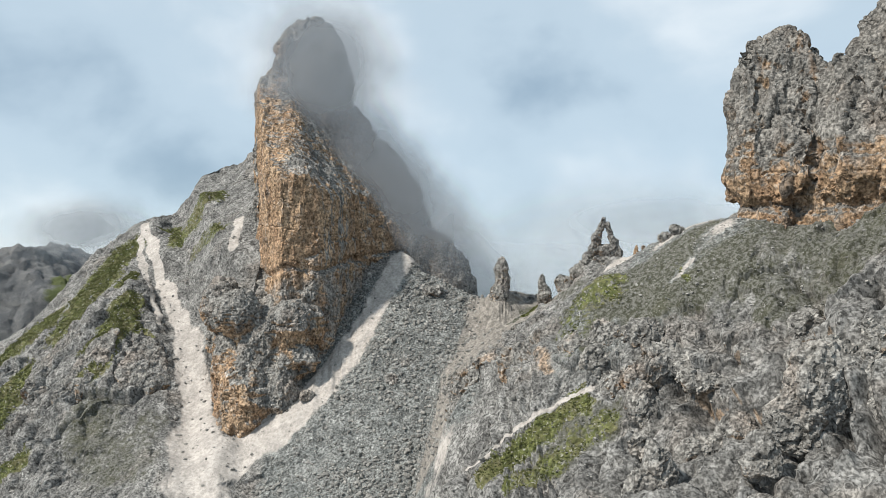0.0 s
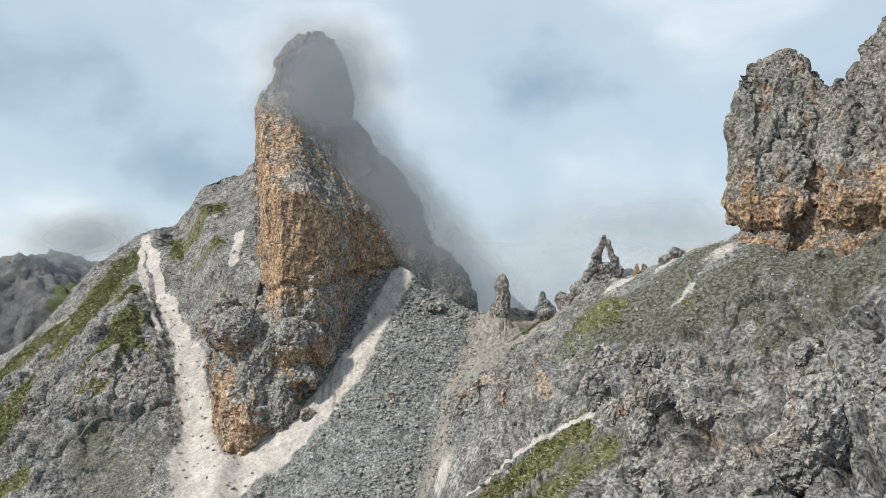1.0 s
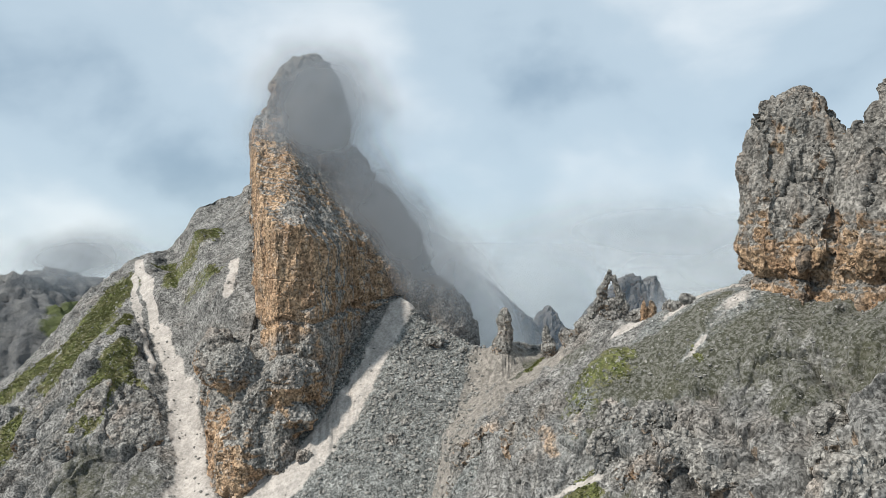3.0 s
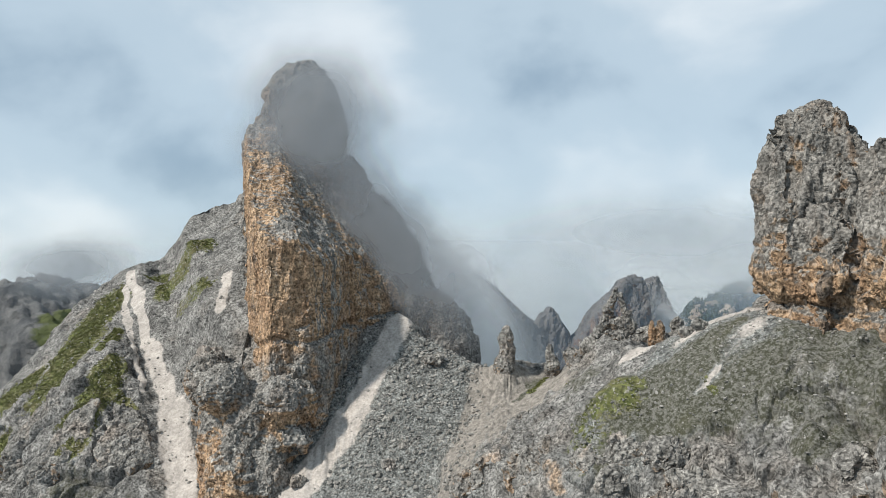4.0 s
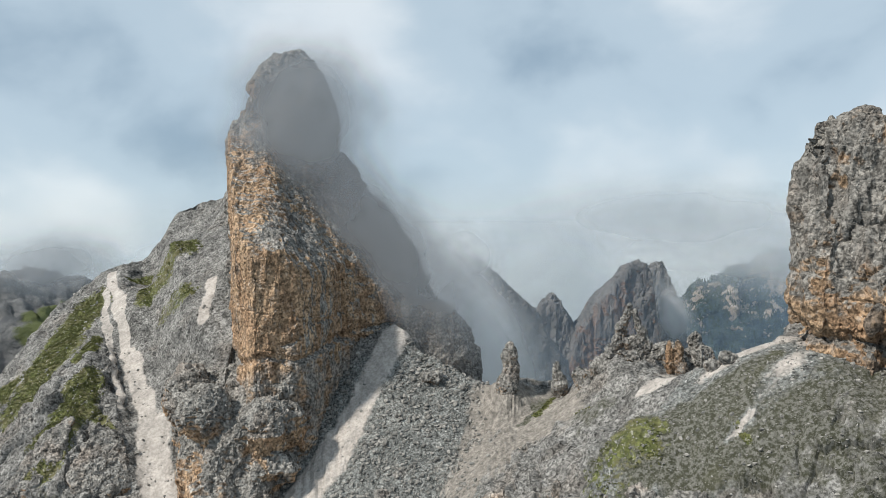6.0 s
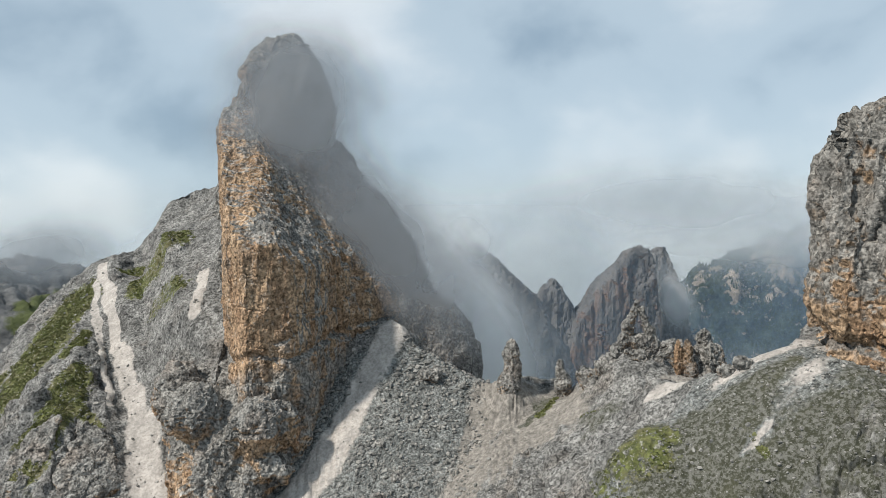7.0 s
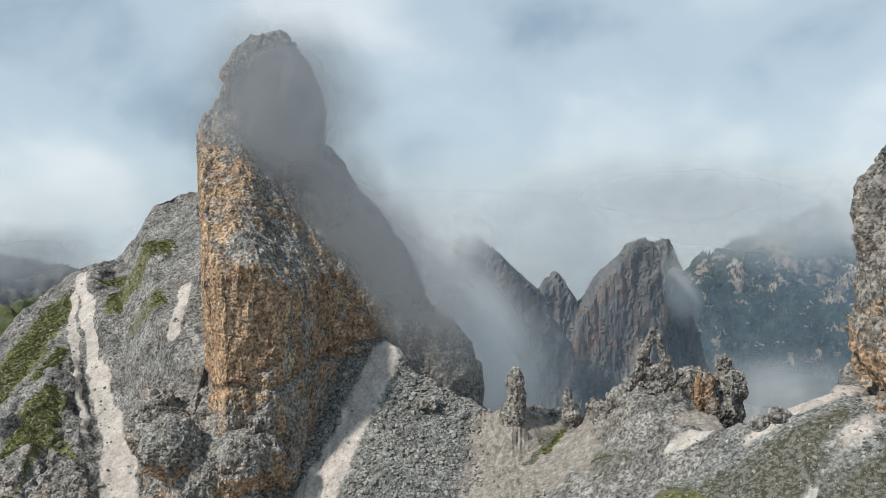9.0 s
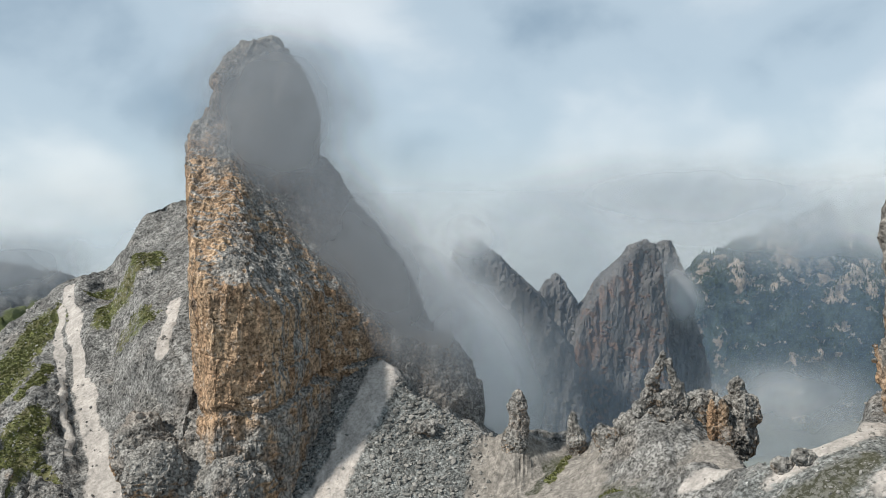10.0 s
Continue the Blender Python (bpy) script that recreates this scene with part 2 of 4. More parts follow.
def link_mesh(name, co, quads, material, parent=None, label="", smooth=False, values=()):
    """One mesh object from arrays: corners, faces of three or four, and named values at the corners."""
    me = bpy.data.meshes.new(name)
    quads = np.asarray(quads, np.int32)
    n, k = quads.shape
    me.vertices.add(len(co))
    me.vertices.foreach_set("co", np.asarray(co, np.float32).ravel())
    me.loops.add(n * k)
    me.loops.foreach_set("vertex_index", quads.ravel())
    me.polygons.add(n)
    me.polygons.foreach_set("loop_start", np.arange(0, n * k, k, dtype=np.int32))
    me.polygons.foreach_set("use_smooth", np.full(n, smooth))
    for key, v in values:
        me.attributes.new(key, "FLOAT", "POINT").data.foreach_set("value", np.asarray(v, np.float32))
    me.update(calc_edges=True)
    me.materials.append(material)
    ob = new(name, me)
    if parent:
        ob.parent = parent
    if label:
        tagged(ob, label)
    return ob


def normals(co, quads):
    a, b, c, d = (co[quads[:, i]] for i in range(4))
    n = np.cross(c - a, d - b)
    out = np.zeros_like(co)
    for i in range(4):
        for k in range(3):
            out[:, k] += np.bincount(quads[:, i], n[:, k], len(co))
    return out / np.maximum(np.linalg.norm(out, axis=1, keepdims=True), 1e-9)


def surface(field, lo, hi, h):
    """The skin of the solid where field(points) < 0, as corners and quads on a net of width h."""
    ax = [np.arange(lo[i], hi[i] + h, h, dtype=np.float32) for i in range(3)]
    n = [len(a) for a in ax]
    g = np.empty(n, np.float32)
    for i in range(0, n[0], 24):
        x, y, z = np.meshgrid(ax[0][i:i + 24], ax[1], ax[2], indexing="ij")
        g[i:i + 24] = field(np.stack([x.ravel(), y.ravel(), z.ravel()], 1)).reshape(x.shape)
    s = g < 0
    cnt = np.zeros([k - 1 for k in n], np.int8)
    corners = [(a, b, c) for a in (0, 1) for b in (0, 1) for c in (0, 1)]
    for a, b, c in corners:
        cnt += s[a:n[0] - 1 + a, b:n[1] - 1 + b, c:n[2] - 1 + c]
    act = np.argwhere((cnt > 0) & (cnt < 8))
    idx = np.full(cnt.shape, -1, np.int32)
    idx[tuple(act.T)] = np.arange(len(act))
    val = np.stack([g[act[:, 0] + a, act[:, 1] + b, act[:, 2] + c] for a, b, c in corners], 1)
    pos, w = np.zeros((len(act), 3), np.float32), np.zeros(len(act), np.float32)
    cr = np.array(corners, np.float32)
    for i in range(8):
        for j in range(i + 1, 8):
            if np.abs(cr[i] - cr[j]).sum() == 1:
                m = (val[:, i] < 0) != (val[:, j] < 0)
                t = np.where(m, val[:, i] / np.where(m, val[:, i] - val[:, j], 1), 0)[:, None]
                pos += np.where(m[:, None], cr[i] + (cr[j] - cr[i]) * t, 0)
                w += m
    co = np.array(lo, np.float32) + (act + pos / w[:, None]) * h
    quads = []
    for axis in range(3):
        u, v = (axis + 1) % 3, (axis + 2) % 3
        a = [slice(None)] * 3
        b = [slice(None)] * 3
        a[axis], b[axis] = slice(0, n[axis] - 1), slice(1, n[axis])
        e = np.argwhere(s[tuple(a)] != s[tuple(b)])
        e = e[(e[:, u] > 0) & (e[:, v] > 0) & (e[:, u] < n[u] - 1) & (e[:, v] < n[v] - 1)]
        q = []
        for du, dv in ((-1, -1), (0, -1), (0, 0), (-1, 0)):
            c = e.copy()
            c[:, u] += du
            c[:, v] += dv
            q.append(idx[tuple(c.T)])
        q = np.stack(q, 1)
        flip = ~s[tuple(e.T)]
        q[flip] = q[flip][:, ::-1]
        quads.append(q)
    return co, np.concatenate(quads)


def divide(co, quads):
    """Each quad becomes four."""
    n = len(co)
    e = np.sort(np.stack([quads, np.roll(quads, -1, 1)], 2).reshape(-1, 2), 1).astype(np.int64)
    key, inv = np.unique(e[:, 0] * n + e[:, 1], return_inverse=True)
    mid = (co[key // n] + co[key % n]) / 2
    cen = co[quads].mean(1)
    m = inv.reshape(-1, 4).astype(np.int32) + n
    c = np.arange(len(quads), dtype=np.int32) + n + len(mid)
    parts = [np.stack([quads[:, k], m[:, k], c, m[:, k - 1]], 1) for k in range(4)]
    return np.concatenate([co, mid, cen]).astype(np.float32), np.concatenate(parts)


def rough_rock(co, quads, coarse=1.0, fine=1.0, upright=0.55, seed=0, s=1.0, flutes=0.0, beds=0.0):
    """Breaks a rock skin up: joints, blocks, upright flutes, ledges and grit, for rock of s times the usual grain."""
    n = normals(co, quads)
    st = (1, 1, 1 / upright)
    q = co / s
    warp = 1.6 * np.stack([fbm(q, 4, 3, 0.6, seed=seed + k) for k in range(3)], 1)
    v1, c1 = blocks(q + warp, 7.0, st, seed)
    v2, c2 = blocks(q + 0.6 * warp, 2.4, st, seed + 3)
    worn = step(-0.3, 0.5, fbm(q, 12, 2, seed=seed + 9))
    d = coarse * (0.75 * v1 - 1.2 * worn * np.exp(-c1 * 24))
    d += fine * (0.36 * v2 - 0.5 * worn * np.exp(-c2 * 18))
    d += coarse * 1.5 * fbm(q, 11.0, 3, 0.5, True, st, seed=seed + 6) + fine * 0.9 * fbm(q, 4.0, 4, 0.62, True, st, seed=seed + 1)
    if flutes:
        d += flutes * (1.3 * fbm(q + 0.5 * warp, 7.0, 3, 0.55, True, (1, 1, 5.0), seed=seed + 11) + 0.45 * fbm(q + 0.3 * warp, 2.2, 2, 0.55, True, (1, 1, 4.0), seed=seed + 12))
    if beds:
        wave = 1.4 * fbm(q, 14, 3, seed=seed + 13)
        for k, thick in ((5.3, 0.30), (13.0, 0.5)):
            b = (q[:, 2] + 0.12 * q[:, 0] + wave) / k + seed * 0.37
            b = (b - np.floor(b)) * k
            d -= beds * thick * 2.2 * np.exp(-(b / (thick * 1.1)) ** 2) * step(-0.25, 0.25, fbm(q, 10, 2, seed=seed + 14)) - beds * thick * 0.7 * (b / k - 0.5)
    return (co + n * (s * d)[:, None]).astype(np.float32)


def prism(outline, low, high, axis=2):
    """Planes of a convex solid: a counter-clockwise outline in the two axes after the given one, between low and high. Rows of normal and reach."""
    u, v = [(1, 2), (0, 2), (0, 1)][axis]
    rows = []
    pts = np.array(outline, float)
    for a, b in zip(pts, np.roll(pts, -1, 0)):
        d = b - a
        nn = np.zeros(3)
        nn[u], nn[v] = d[1], -d[0]
        nn /= np.linalg.norm(nn)
        rows.append((*nn, nn[u] * a[0] + nn[v] * a[1]))
    up = np.zeros(3)
    up[axis] = 1
    rows += [(*up, high), (*-up, -low)]
    return rows


def slope_cap(z, x0, y0, gx, gy):
    """The half-space below the plane z + gx (x - x0) + gy (y - y0)."""
    k = math.sqrt(1 + gx * gx + gy * gy)
    return (-gx / k, -gy / k, 1 / k, (z - gx * x0 - gy * y0) / k)


def solid(p, planes, k=1.5):
    """Distance to a convex solid with edges rounded by k metres."""
    out = None
    for a, b, c, d in planes:
        v = p[:, 0] * a + p[:, 1] * b + p[:, 2] * c - d
        out = v if out is None else soft_max(out, v, k)
    return out


def ball(p, x, y, z, rx, ry, rz):
    return (np.sqrt(((p[:, 0] - x) / rx) ** 2 + ((p[:, 1] - y) / ry) ** 2 + ((p[:, 2] - z) / rz) ** 2) - 1) * min(rx, ry, rz)


def bank(field, p, amp, size, reach=7, octaves=3, upright=0.6, seed=0):
    """Adds wide relief to a field near its skin alone."""
    near = np.abs(field) < reach
    out = field.copy()
    if near.any():
        q = p[near]
        out[near] += amp * (1.5 * fbm(q, size, octaves, 0.5, False, (1, 1, 1 / upright), seed) - 1.2 * fbm(q, size * 0.8, octaves, 0.5, True, (1, 1, 2.2 / upright), seed + 5))
    return out


def rock_piece(name, field, lo, hi, h, material, parent=None, label="", split=True, coarse=1.0, fine=1.0, upright=0.55, seed=0, fresh=None, s=1.0, smooth=False, flutes=0.0, beds=0.0):
    co, quads = surface(field, lo, hi, h)
    if split:
        co, quads = divide(co, quads)
    co = rough_rock(co, quads, coarse, fine, upright, seed, s, flutes, beds)
    n = normals(co, quads)
    f = fresh(co, n) if fresh else np.zeros(len(co))
    return link_mesh(name, co, quads, material, parent, label, smooth, values=[("fresh", np.clip(f, 0, 1))])

# ---- the lie of the land ----
def along(x, y, line):
    """Distance to a line of (x, y) points, the side (plus: right of its way) and the share of the way gone."""
    best = np.full(x.shape, 1e9)
    side, part, lean = np.zeros_like(best), np.zeros_like(best), np.zeros_like(best)
    for i in range(len(line) - 1):
        (ax, ay), (bx, by) = line[i], line[i + 1]
        dx, dy = bx - ax, by - ay
        t = np.clip(((x - ax) * dx + (y - ay) * dy) / (dx * dx + dy * dy), 0, 1)
        ex, ey = x - ax - t * dx, y - ay - t * dy
        d = np.hypot(ex, ey)
        across = (ex * dy - ey * dx) / math.hypot(dx, dy)
        m = (d < best - 1e-6) | ((d < best + 1e-6) & (np.abs(across) > lean))
        best = np.where(m, d, best)
        lean = np.where(m, np.abs(across), lean)
        side = np.where(m, np.sign(across), side)
        part = np.where(m, (i + t) / (len(line) - 1), part)
    return best, side, part


GULLY = [(-70, 232), (-76, 252), (-82, 267), (-88, 286), (-97, 309), (-107, 324), (-119, 345), (-130, 365), (-142, 389)]
WALL_FOOT = [(-58, 244), (-67, 262), (-77, 284), (-88.5, 306), (-99, 321), (-115, 351), (-128, 378), (-140, 402)]
CREST_W = [(-420, 60), (-207, 327), (-178, 372), (-150, 397), (-122, 402), (-99, 404), (-60, 414)]
CREST_C = [(-110, 440), (-60, 345), (-25, 318), (-8, 301), (14, 289), (34, 288), (54, 273), (66, 263), (78, 248), (92, 242), (130, 236), (400, 120)]
BROW = [(28, 240), (46, 226), (56, 212.5), (64, 210), (73, 212), (84, 224), (110, 236), (200, 220)]
RUNNEL = [(-2, 225), (8, 262), (13, 288)]
# swells and hollows of the slopes: place, rise
SWELLS = [(-117, 394, -7.0), (-127, 325, 11.9), (-116, 372, 12.7), (52, 165, -11.9), (-95, 323, 8.7), (-192, 371, -10.4), (-124, 302, 6.5), (4, 211, -7.5), (54, 245, 7.8), (-107, 342, 4.7), (30, 196, 8.3), (11, 216, 5.4), (-146, 343, 7.2), (-87, 281, -5.5), (32, 182, -5.0), (-106, 359, -4.4), (-107, 323, -5.9), (67, 134, -4.1), (-24, 314, 4.7), (59, 177, 6.2), (78, 177, -5.2), (-1, 243, -3.1), (-106, 387, -3.1), (14, 206, -1.8), (-134, 290, 4.9), (-154, 298, -3.5), (13, 287, -1.4)]


def land(x, y):
    """Height of the bare ground, before small relief."""
    west = -108.6 + 0.411 * x + 0.712 * y
    d, side, _ = along(x, y, CREST_W)
    drop = np.where(side < 0, 0.5 * d + 0.9 * np.maximum(d - 4, 0), 0)
    west = west - drop
    d, _, part = along(x, y, GULLY)
    west = west - 8 * np.exp(-(d / 9) ** 2) * step(1.0, 0.8, part)
    mid = 83.5 + 0.75 * (y - 295) + 0.4 * np.minimum(x + 13, 0) + 0.1 * np.maximum(x + 13, 0)
    d, _, _ = along(x, y, RUNNEL)
    mid = mid - 2.5 * np.exp(-(d / 5) ** 2)
    gx = np.interp(y, [225, 262, 300, 330, 362, 392], [-60, -68, -85, -102, -118, -132])
    base = mid + (west - mid) * step(4, -10, x - gx)
    d, side, _ = along(x, y, WALL_FOOT)
    floor = -116.3 + 0.183 * x + 0.639 * y
    bench = soft_min(-76.5 + 0.558 * x + 0.689 * y - drop, floor + np.where(side > 0, 2.4 * d, -6 * d), 3)
    bench = soft_min(bench, -169 + 2.18 * x + 1.418 * y, 3) - 4 * np.maximum(x + 68, 0) - 1.5 * np.maximum(285 - y, 0)
    base = soft_max(base, bench, 1.5)
    upper = 41.5 + 0.731 * x + 0.082 * y
    lower = -39.5 + 0.831 * x + 0.442 * y
    cliff = 36 + 2.5 * (x + 7) + 0.3 * (y - 223)
    east = soft_min(soft_min(upper, lower, 6), cliff, 5)
    east = east + 3 * np.exp(-((x - 60) / 12) ** 2 - ((y - 203) / 12) ** 2) + 6 * np.exp(-((x - 38) / 9) ** 2 - ((y - 203) / 8) ** 2)
    d, side, _ = along(x, y, BROW)
    behind = 85 + 0.33 * (x - 60) + 0.15 * (y - 250) - 1.1 * np.maximum(x - 63, 0)
    east = np.where(side < 0, east + (soft_min(east, behind, 3) - east) * step(0, 16, d), east)
    east = soft_min(east, 104.5 + 0.05 * x, 4)
    base = np.minimum(base, 150 - 1.2 * np.maximum(y - 425, 0))
    east = east + 8.5 * np.exp(-((x - 51) / 12) ** 2 - ((y - 265) / 11) ** 2) + 2.5 * np.exp(-((x - 40) / 5) ** 2 - ((y - 274) / 5) ** 2)
    base = base + 9.5 * np.exp(-((x - 19.5) / 7) ** 2 - ((y - 283) / 7) ** 2)
    z = soft_max(base, east, 2.5)
    for sx, sy, rise in SWELLS:
        z = z + rise * np.exp(-((x - sx) ** 2 + (y - sy) ** 2) / 300)
    d, side, _ = along(x, y, CREST_C)
    z = z - np.where((side < 0) & ((x > -104) | (y > 430)), 0.15 * d + 1.1 * np.maximum(d - 3, 0), 0)
    far = -540 - 0.02 * np.abs(y - 900) + 40 * np.sin(x / 310) * np.sin(y / 420)
    z = soft_max(z, far, 30)
    return z

# ---- the ground ----
def mound(x, y, cx, cy, a, b, turn):
    """A soft oval patch, 1 in its middle."""
    c, s = math.cos(radians(turn)), math.sin(radians(turn))
    u, v = ((x - cx) * c + (y - cy) * s) / a, (-(x - cx) * s + (y - cy) * c) / b
    return np.exp(-(u * u + v * v) * 0.9)


# strips of short grass: half width in metres, strength, line
TURF = [(8.0, 1.0, [(-146, 378), (-149, 364), (-147.5, 342), (-149.5, 333)]), (2.2, 0.8, [(-134, 353), (-131.5, 332)]), (5.6, 1.0, [(-124, 320), (-125, 310), (-126, 296)]),
        (2.2, 0.8, [(-118, 311), (-111, 306)]), (6.0, 0.85, [(-165, 344), (-175, 342), (-182, 334), (-200, 320)]), (5.5, 0.8, [(-165, 319), (-168, 307), (-172, 298)]), (4.0, 0.8, [(-143, 273), (-152, 270)]),
        (5.0, 0.95, [(-111, 367), (-120, 370)]), (3.4, 0.85, [(-93, 336), (-107, 353)]), (4.0, 0.85, [(-103, 370), (-113, 370)]), (2.0, 0.8, [(-134, 391), (-129, 397)]),
        (2.8, 0.8, [(31, 181.5), (22, 182), (10, 184)]), (3.6, 0.55, [(34, 175), (25, 173), (16, 175)]), (5.0, 0.62, [(41, 201), (38, 201), (34, 198.5), (31, 198)]), (1.4, 0.7, [(27, 273), (33, 280)]), (1.8, 0.75, [(38, 253), (37, 244)]), (0.7, 0.9, [(57, 193), (57.4, 190)])]
# thin heath over stones; rows below the crag also paint in cloud shade
HEATH_AND_SHADE = [(6.0, 0.85, [(38, 200), (45, 200), (55, 199.5), (64, 199)]), (5.5, 0.78, [(46, 194), (56, 188), (66, 188)]), (3.5, 0.8, [(44, 197), (37, 194)]), (2.4, 0.95, [(70.5, 167), (68.5, 168)]), (6.0, 0.75, [(91, 167), (81, 163)]), (8.0, 0.56, [(74, 191), (82, 180), (86, 170)]), (7.0, 0.5, [(60, 187), (70, 178), (75, 166)]), (2.2, 0.8, [(67.5, 181.5), (68, 176)]),
         (9.0, 0.5, [(-123, 279), (-103, 258)]), (7.0, 0.45, [(-98, 273), (-94, 253)]), (5.0, 0.6, [(34, 175), (24, 174)]), (4.0, 0.5, [(38, 255), (36, 230)]), (5.0, 0.45, [(76, 190), (86, 182), (94, 172)]), (2.0, 0.6, [(22, 272), (32, 281)])]
# pale loose scree
BARE = [(1.7, [(-145, 394), (-136, 378), (-130, 365), (-119, 345)]), (1.1, [(-143, 384), (-127, 347), (-110, 317)]), (2.8, [(-119, 345), (-107, 325), (-97, 309)]), (4.6, [(-97, 309), (-88, 288), (-83, 270)]), (7.5, [(-83, 270), (-76, 252), (-70, 235)]),
        (5.0, [(-16, 308), (-23, 296), (-30, 284)]), (6.0, [(-30, 284), (-40, 271), (-52, 261)]), (6.5, [(-54, 265), (-65, 257), (-78, 248)]), (1.6, [(-87, 343), (-82, 318)])]
# clefts and ledges: depth, half width, line
CLEFTS = [(4.5, 1.5, [(-154, 309), (-146, 311.5), (-137.5, 311.3), (-131, 314.5)]), (4.0, 1.4, [(-157, 294.5), (-147, 291), (-136.5, 290.5), (-128, 302)]), (3.0, 1.0, [(-131, 286), (-119, 283.3), (-108.7, 281.5), (-98, 290)]), (1.8, 1.0, [(-135, 268), (-129.5, 276), (-124, 280.5)]),
          (4.0, 1.4, [(49.3, 172.8), (52.4, 165.3), (55.3, 157.2), (58.6, 151.6)]), (1.6, 0.7, [(60.7, 169.2), (65, 166.9), (67.2, 162.2)]), (5.0, 1.1, [(69, 142), (67, 136.7), (63.3, 131)]), (4.0, 1.0, [(71.5, 136), (67, 126.6)]), (3.5, 0.9, [(61, 144), (58.5, 136.5)]),
          (1.8, 0.9, [(38, 185), (40.5, 179), (41, 171.5)]), (1.5, 0.8, [(54, 182.7), (57.8, 174.7), (59.6, 166.2)]), (2.0, 1.0, [(74, 172.6), (73.6, 159), (71.7, 150.3)]), (2.2, 1.4, [(66, 156), (69, 153), (72.5, 149)]), (2.2, 1.2, [(9, 236), (6, 225), (2.4, 222)]), (1.8, 0.9, [(18, 220), (16.5, 211), (13.5, 204)])]
PATH = [(34, 183), (26.5, 185), (15, 188.5), (6, 190)]
STRIP = [(64, 197), (61.8, 195), (58.5, 192.2), (54.4, 190.5)]


def strips(x, y, rows):
    out = np.zeros_like(x)
    for half, k, line in rows:
        d, _, _ = along(x, y, line)
        out = np.maximum(out, k * step(1.9 * half, 0.35 * half, d))
    return out


def ground_cover(x, y, z, slope):
    """Shares of turf, pale scree and grey rubble at each place."""
    p = np.stack([x, y, z], 1)
    w = 3.2 * fbm(p, 9, 3, seed=4)
    v = 3.2 * fbm(p, 9, 3, seed=5)
    turf = 1.1 * strips(x + w, y + v, TURF)
    heath_and_shade = 1.1 * strips(x + 1.3 * w, y + 1.3 * v, HEATH_AND_SHADE)
    turf = turf - step(1.1, 1.9, slope) * 0.4
    d3, _, _ = along(x, y, RUNNEL)
    scree = strips(x + 0.6 * w, y + 0.6 * v, [(a, 1.0, b) for a, b in BARE])
    scree = scree * (1 - 0.18 * step(-60, -45, x) * step(0, -8, x))
    earth = np.maximum(step(9, 3, d3) * 0.8, mound(x, y, 61, 246, 14, 16, 0) * 1.1)
    earth = np.maximum(earth, 1.1 * mound(x + w, y, 32, 264, 26, 24, 0))
    earth = np.maximum(earth, 1.2 * mound(x + 0.4 * w, y, 13, 272, 9, 26, -17))
    earth = earth * (1 - 0.9 * mound(x + w, y, 49, 263, 14, 13, 20))
    scree = np.maximum(scree, 1.1 * mound(x + 0.5 * w, y, 66, 212, 12, 4, 15))
    scree = np.maximum(scree, 0.8 * mound(x + 0.4 * w, y, 50, 222, 8, 3, -10))
    scree = np.maximum(scree, 0.62 * mound(x + 0.6 * w, y + 0.6 * v, 69, 198, 9, 3.5, 24))
    d5, _, p5 = along(x + 0.25 * w, y + 0.2 * w, STRIP)
    scree = np.maximum(scree, 0.58 * step(2.0, 0.3, d5) * step(-0.6, 0.1, fbm(p, 3, 3, seed=45)))
    scree = np.maximum(scree, 0.95 * strips(x + 0.3 * w, y, [(2.6, 1.0, [(76, 206), (88, 198.5), (98, 180)])]))
    d4, _, _ = along(x, y, PATH)
    scree = np.maximum(scree, 0.8 * step(0.9, 0.25, d4))
    scree = np.maximum(scree, 0.7 * mound(x + w, y, 0, 214, 5, 8, 0))
    rubble = step(-66, -46, x) * step(16, 4, x) * step(312, 298, y) * step(200, 226, y)
    rubble = np.maximum(rubble, 1.15 * mound(x, y, 62, 200, 34, 15, 10))
    heath_and_shade = heath_and_shade * (1 - np.clip(scree * 1.3, 0, 1))
    turf = turf * (1 - np.clip(scree, 0, 1))
    return np.where(y > 520, 1.2, turf), scree, rubble, earth, heath_and_shade


rows_y = np.concatenate([np.linspace(-420, 60, 14)[:-1], np.linspace(60, 120, 60)[:-1], np.linspace(120, 330, 430)[:-1], np.linspace(330, 430, 120)[:-1], 430 * np.geomspace(1, 11.4, 34)])
fan = np.concatenate([np.linspace(-5, -0.66, 12)[:-1], np.linspace(-0.64, 0.58, 740), np.linspace(0.60, 5, 12)[1:]])
gy, gf = np.meshgrid(rows_y, fan, indexing="ij")
gx = gf * np.sqrt((gy + 20) ** 2 + 90 ** 2)
gx, gy = gx.ravel(), gy.ravel()
gz = land(gx, gy)
gn = len(fan)
ii = np.arange(len(rows_y) - 1)[:, None] * gn + np.arange(gn - 1)[None, :]
ground_quads = np.stack([ii, ii + 1, ii + gn + 1, ii + gn], 2).reshape(-1, 4)
gp = np.stack([gx, gy, gz], 1).astype(np.float32)
gn0 = normals(gp, ground_quads)
slope = np.hypot(gn0[:, 0], gn0[:, 1]) / np.maximum(gn0[:, 2], 0.1)
turf, scree, rubble, earth, heath_and_shade = ground_cover(gx, gy, gz, slope)
near = step(900, 420, gy) * step(-60, 60, gy)
firm = np.clip(1 - 0.85 * np.clip(scree, 0, 1) - 0.75 * np.clip(rubble, 0, 1) - 0.5 * np.clip(turf, 0, 1) - 0.75 * np.clip(earth, 0, 1) - 0.5 * np.clip(heath_and_shade, 0, 1), 0.1, 1) * near
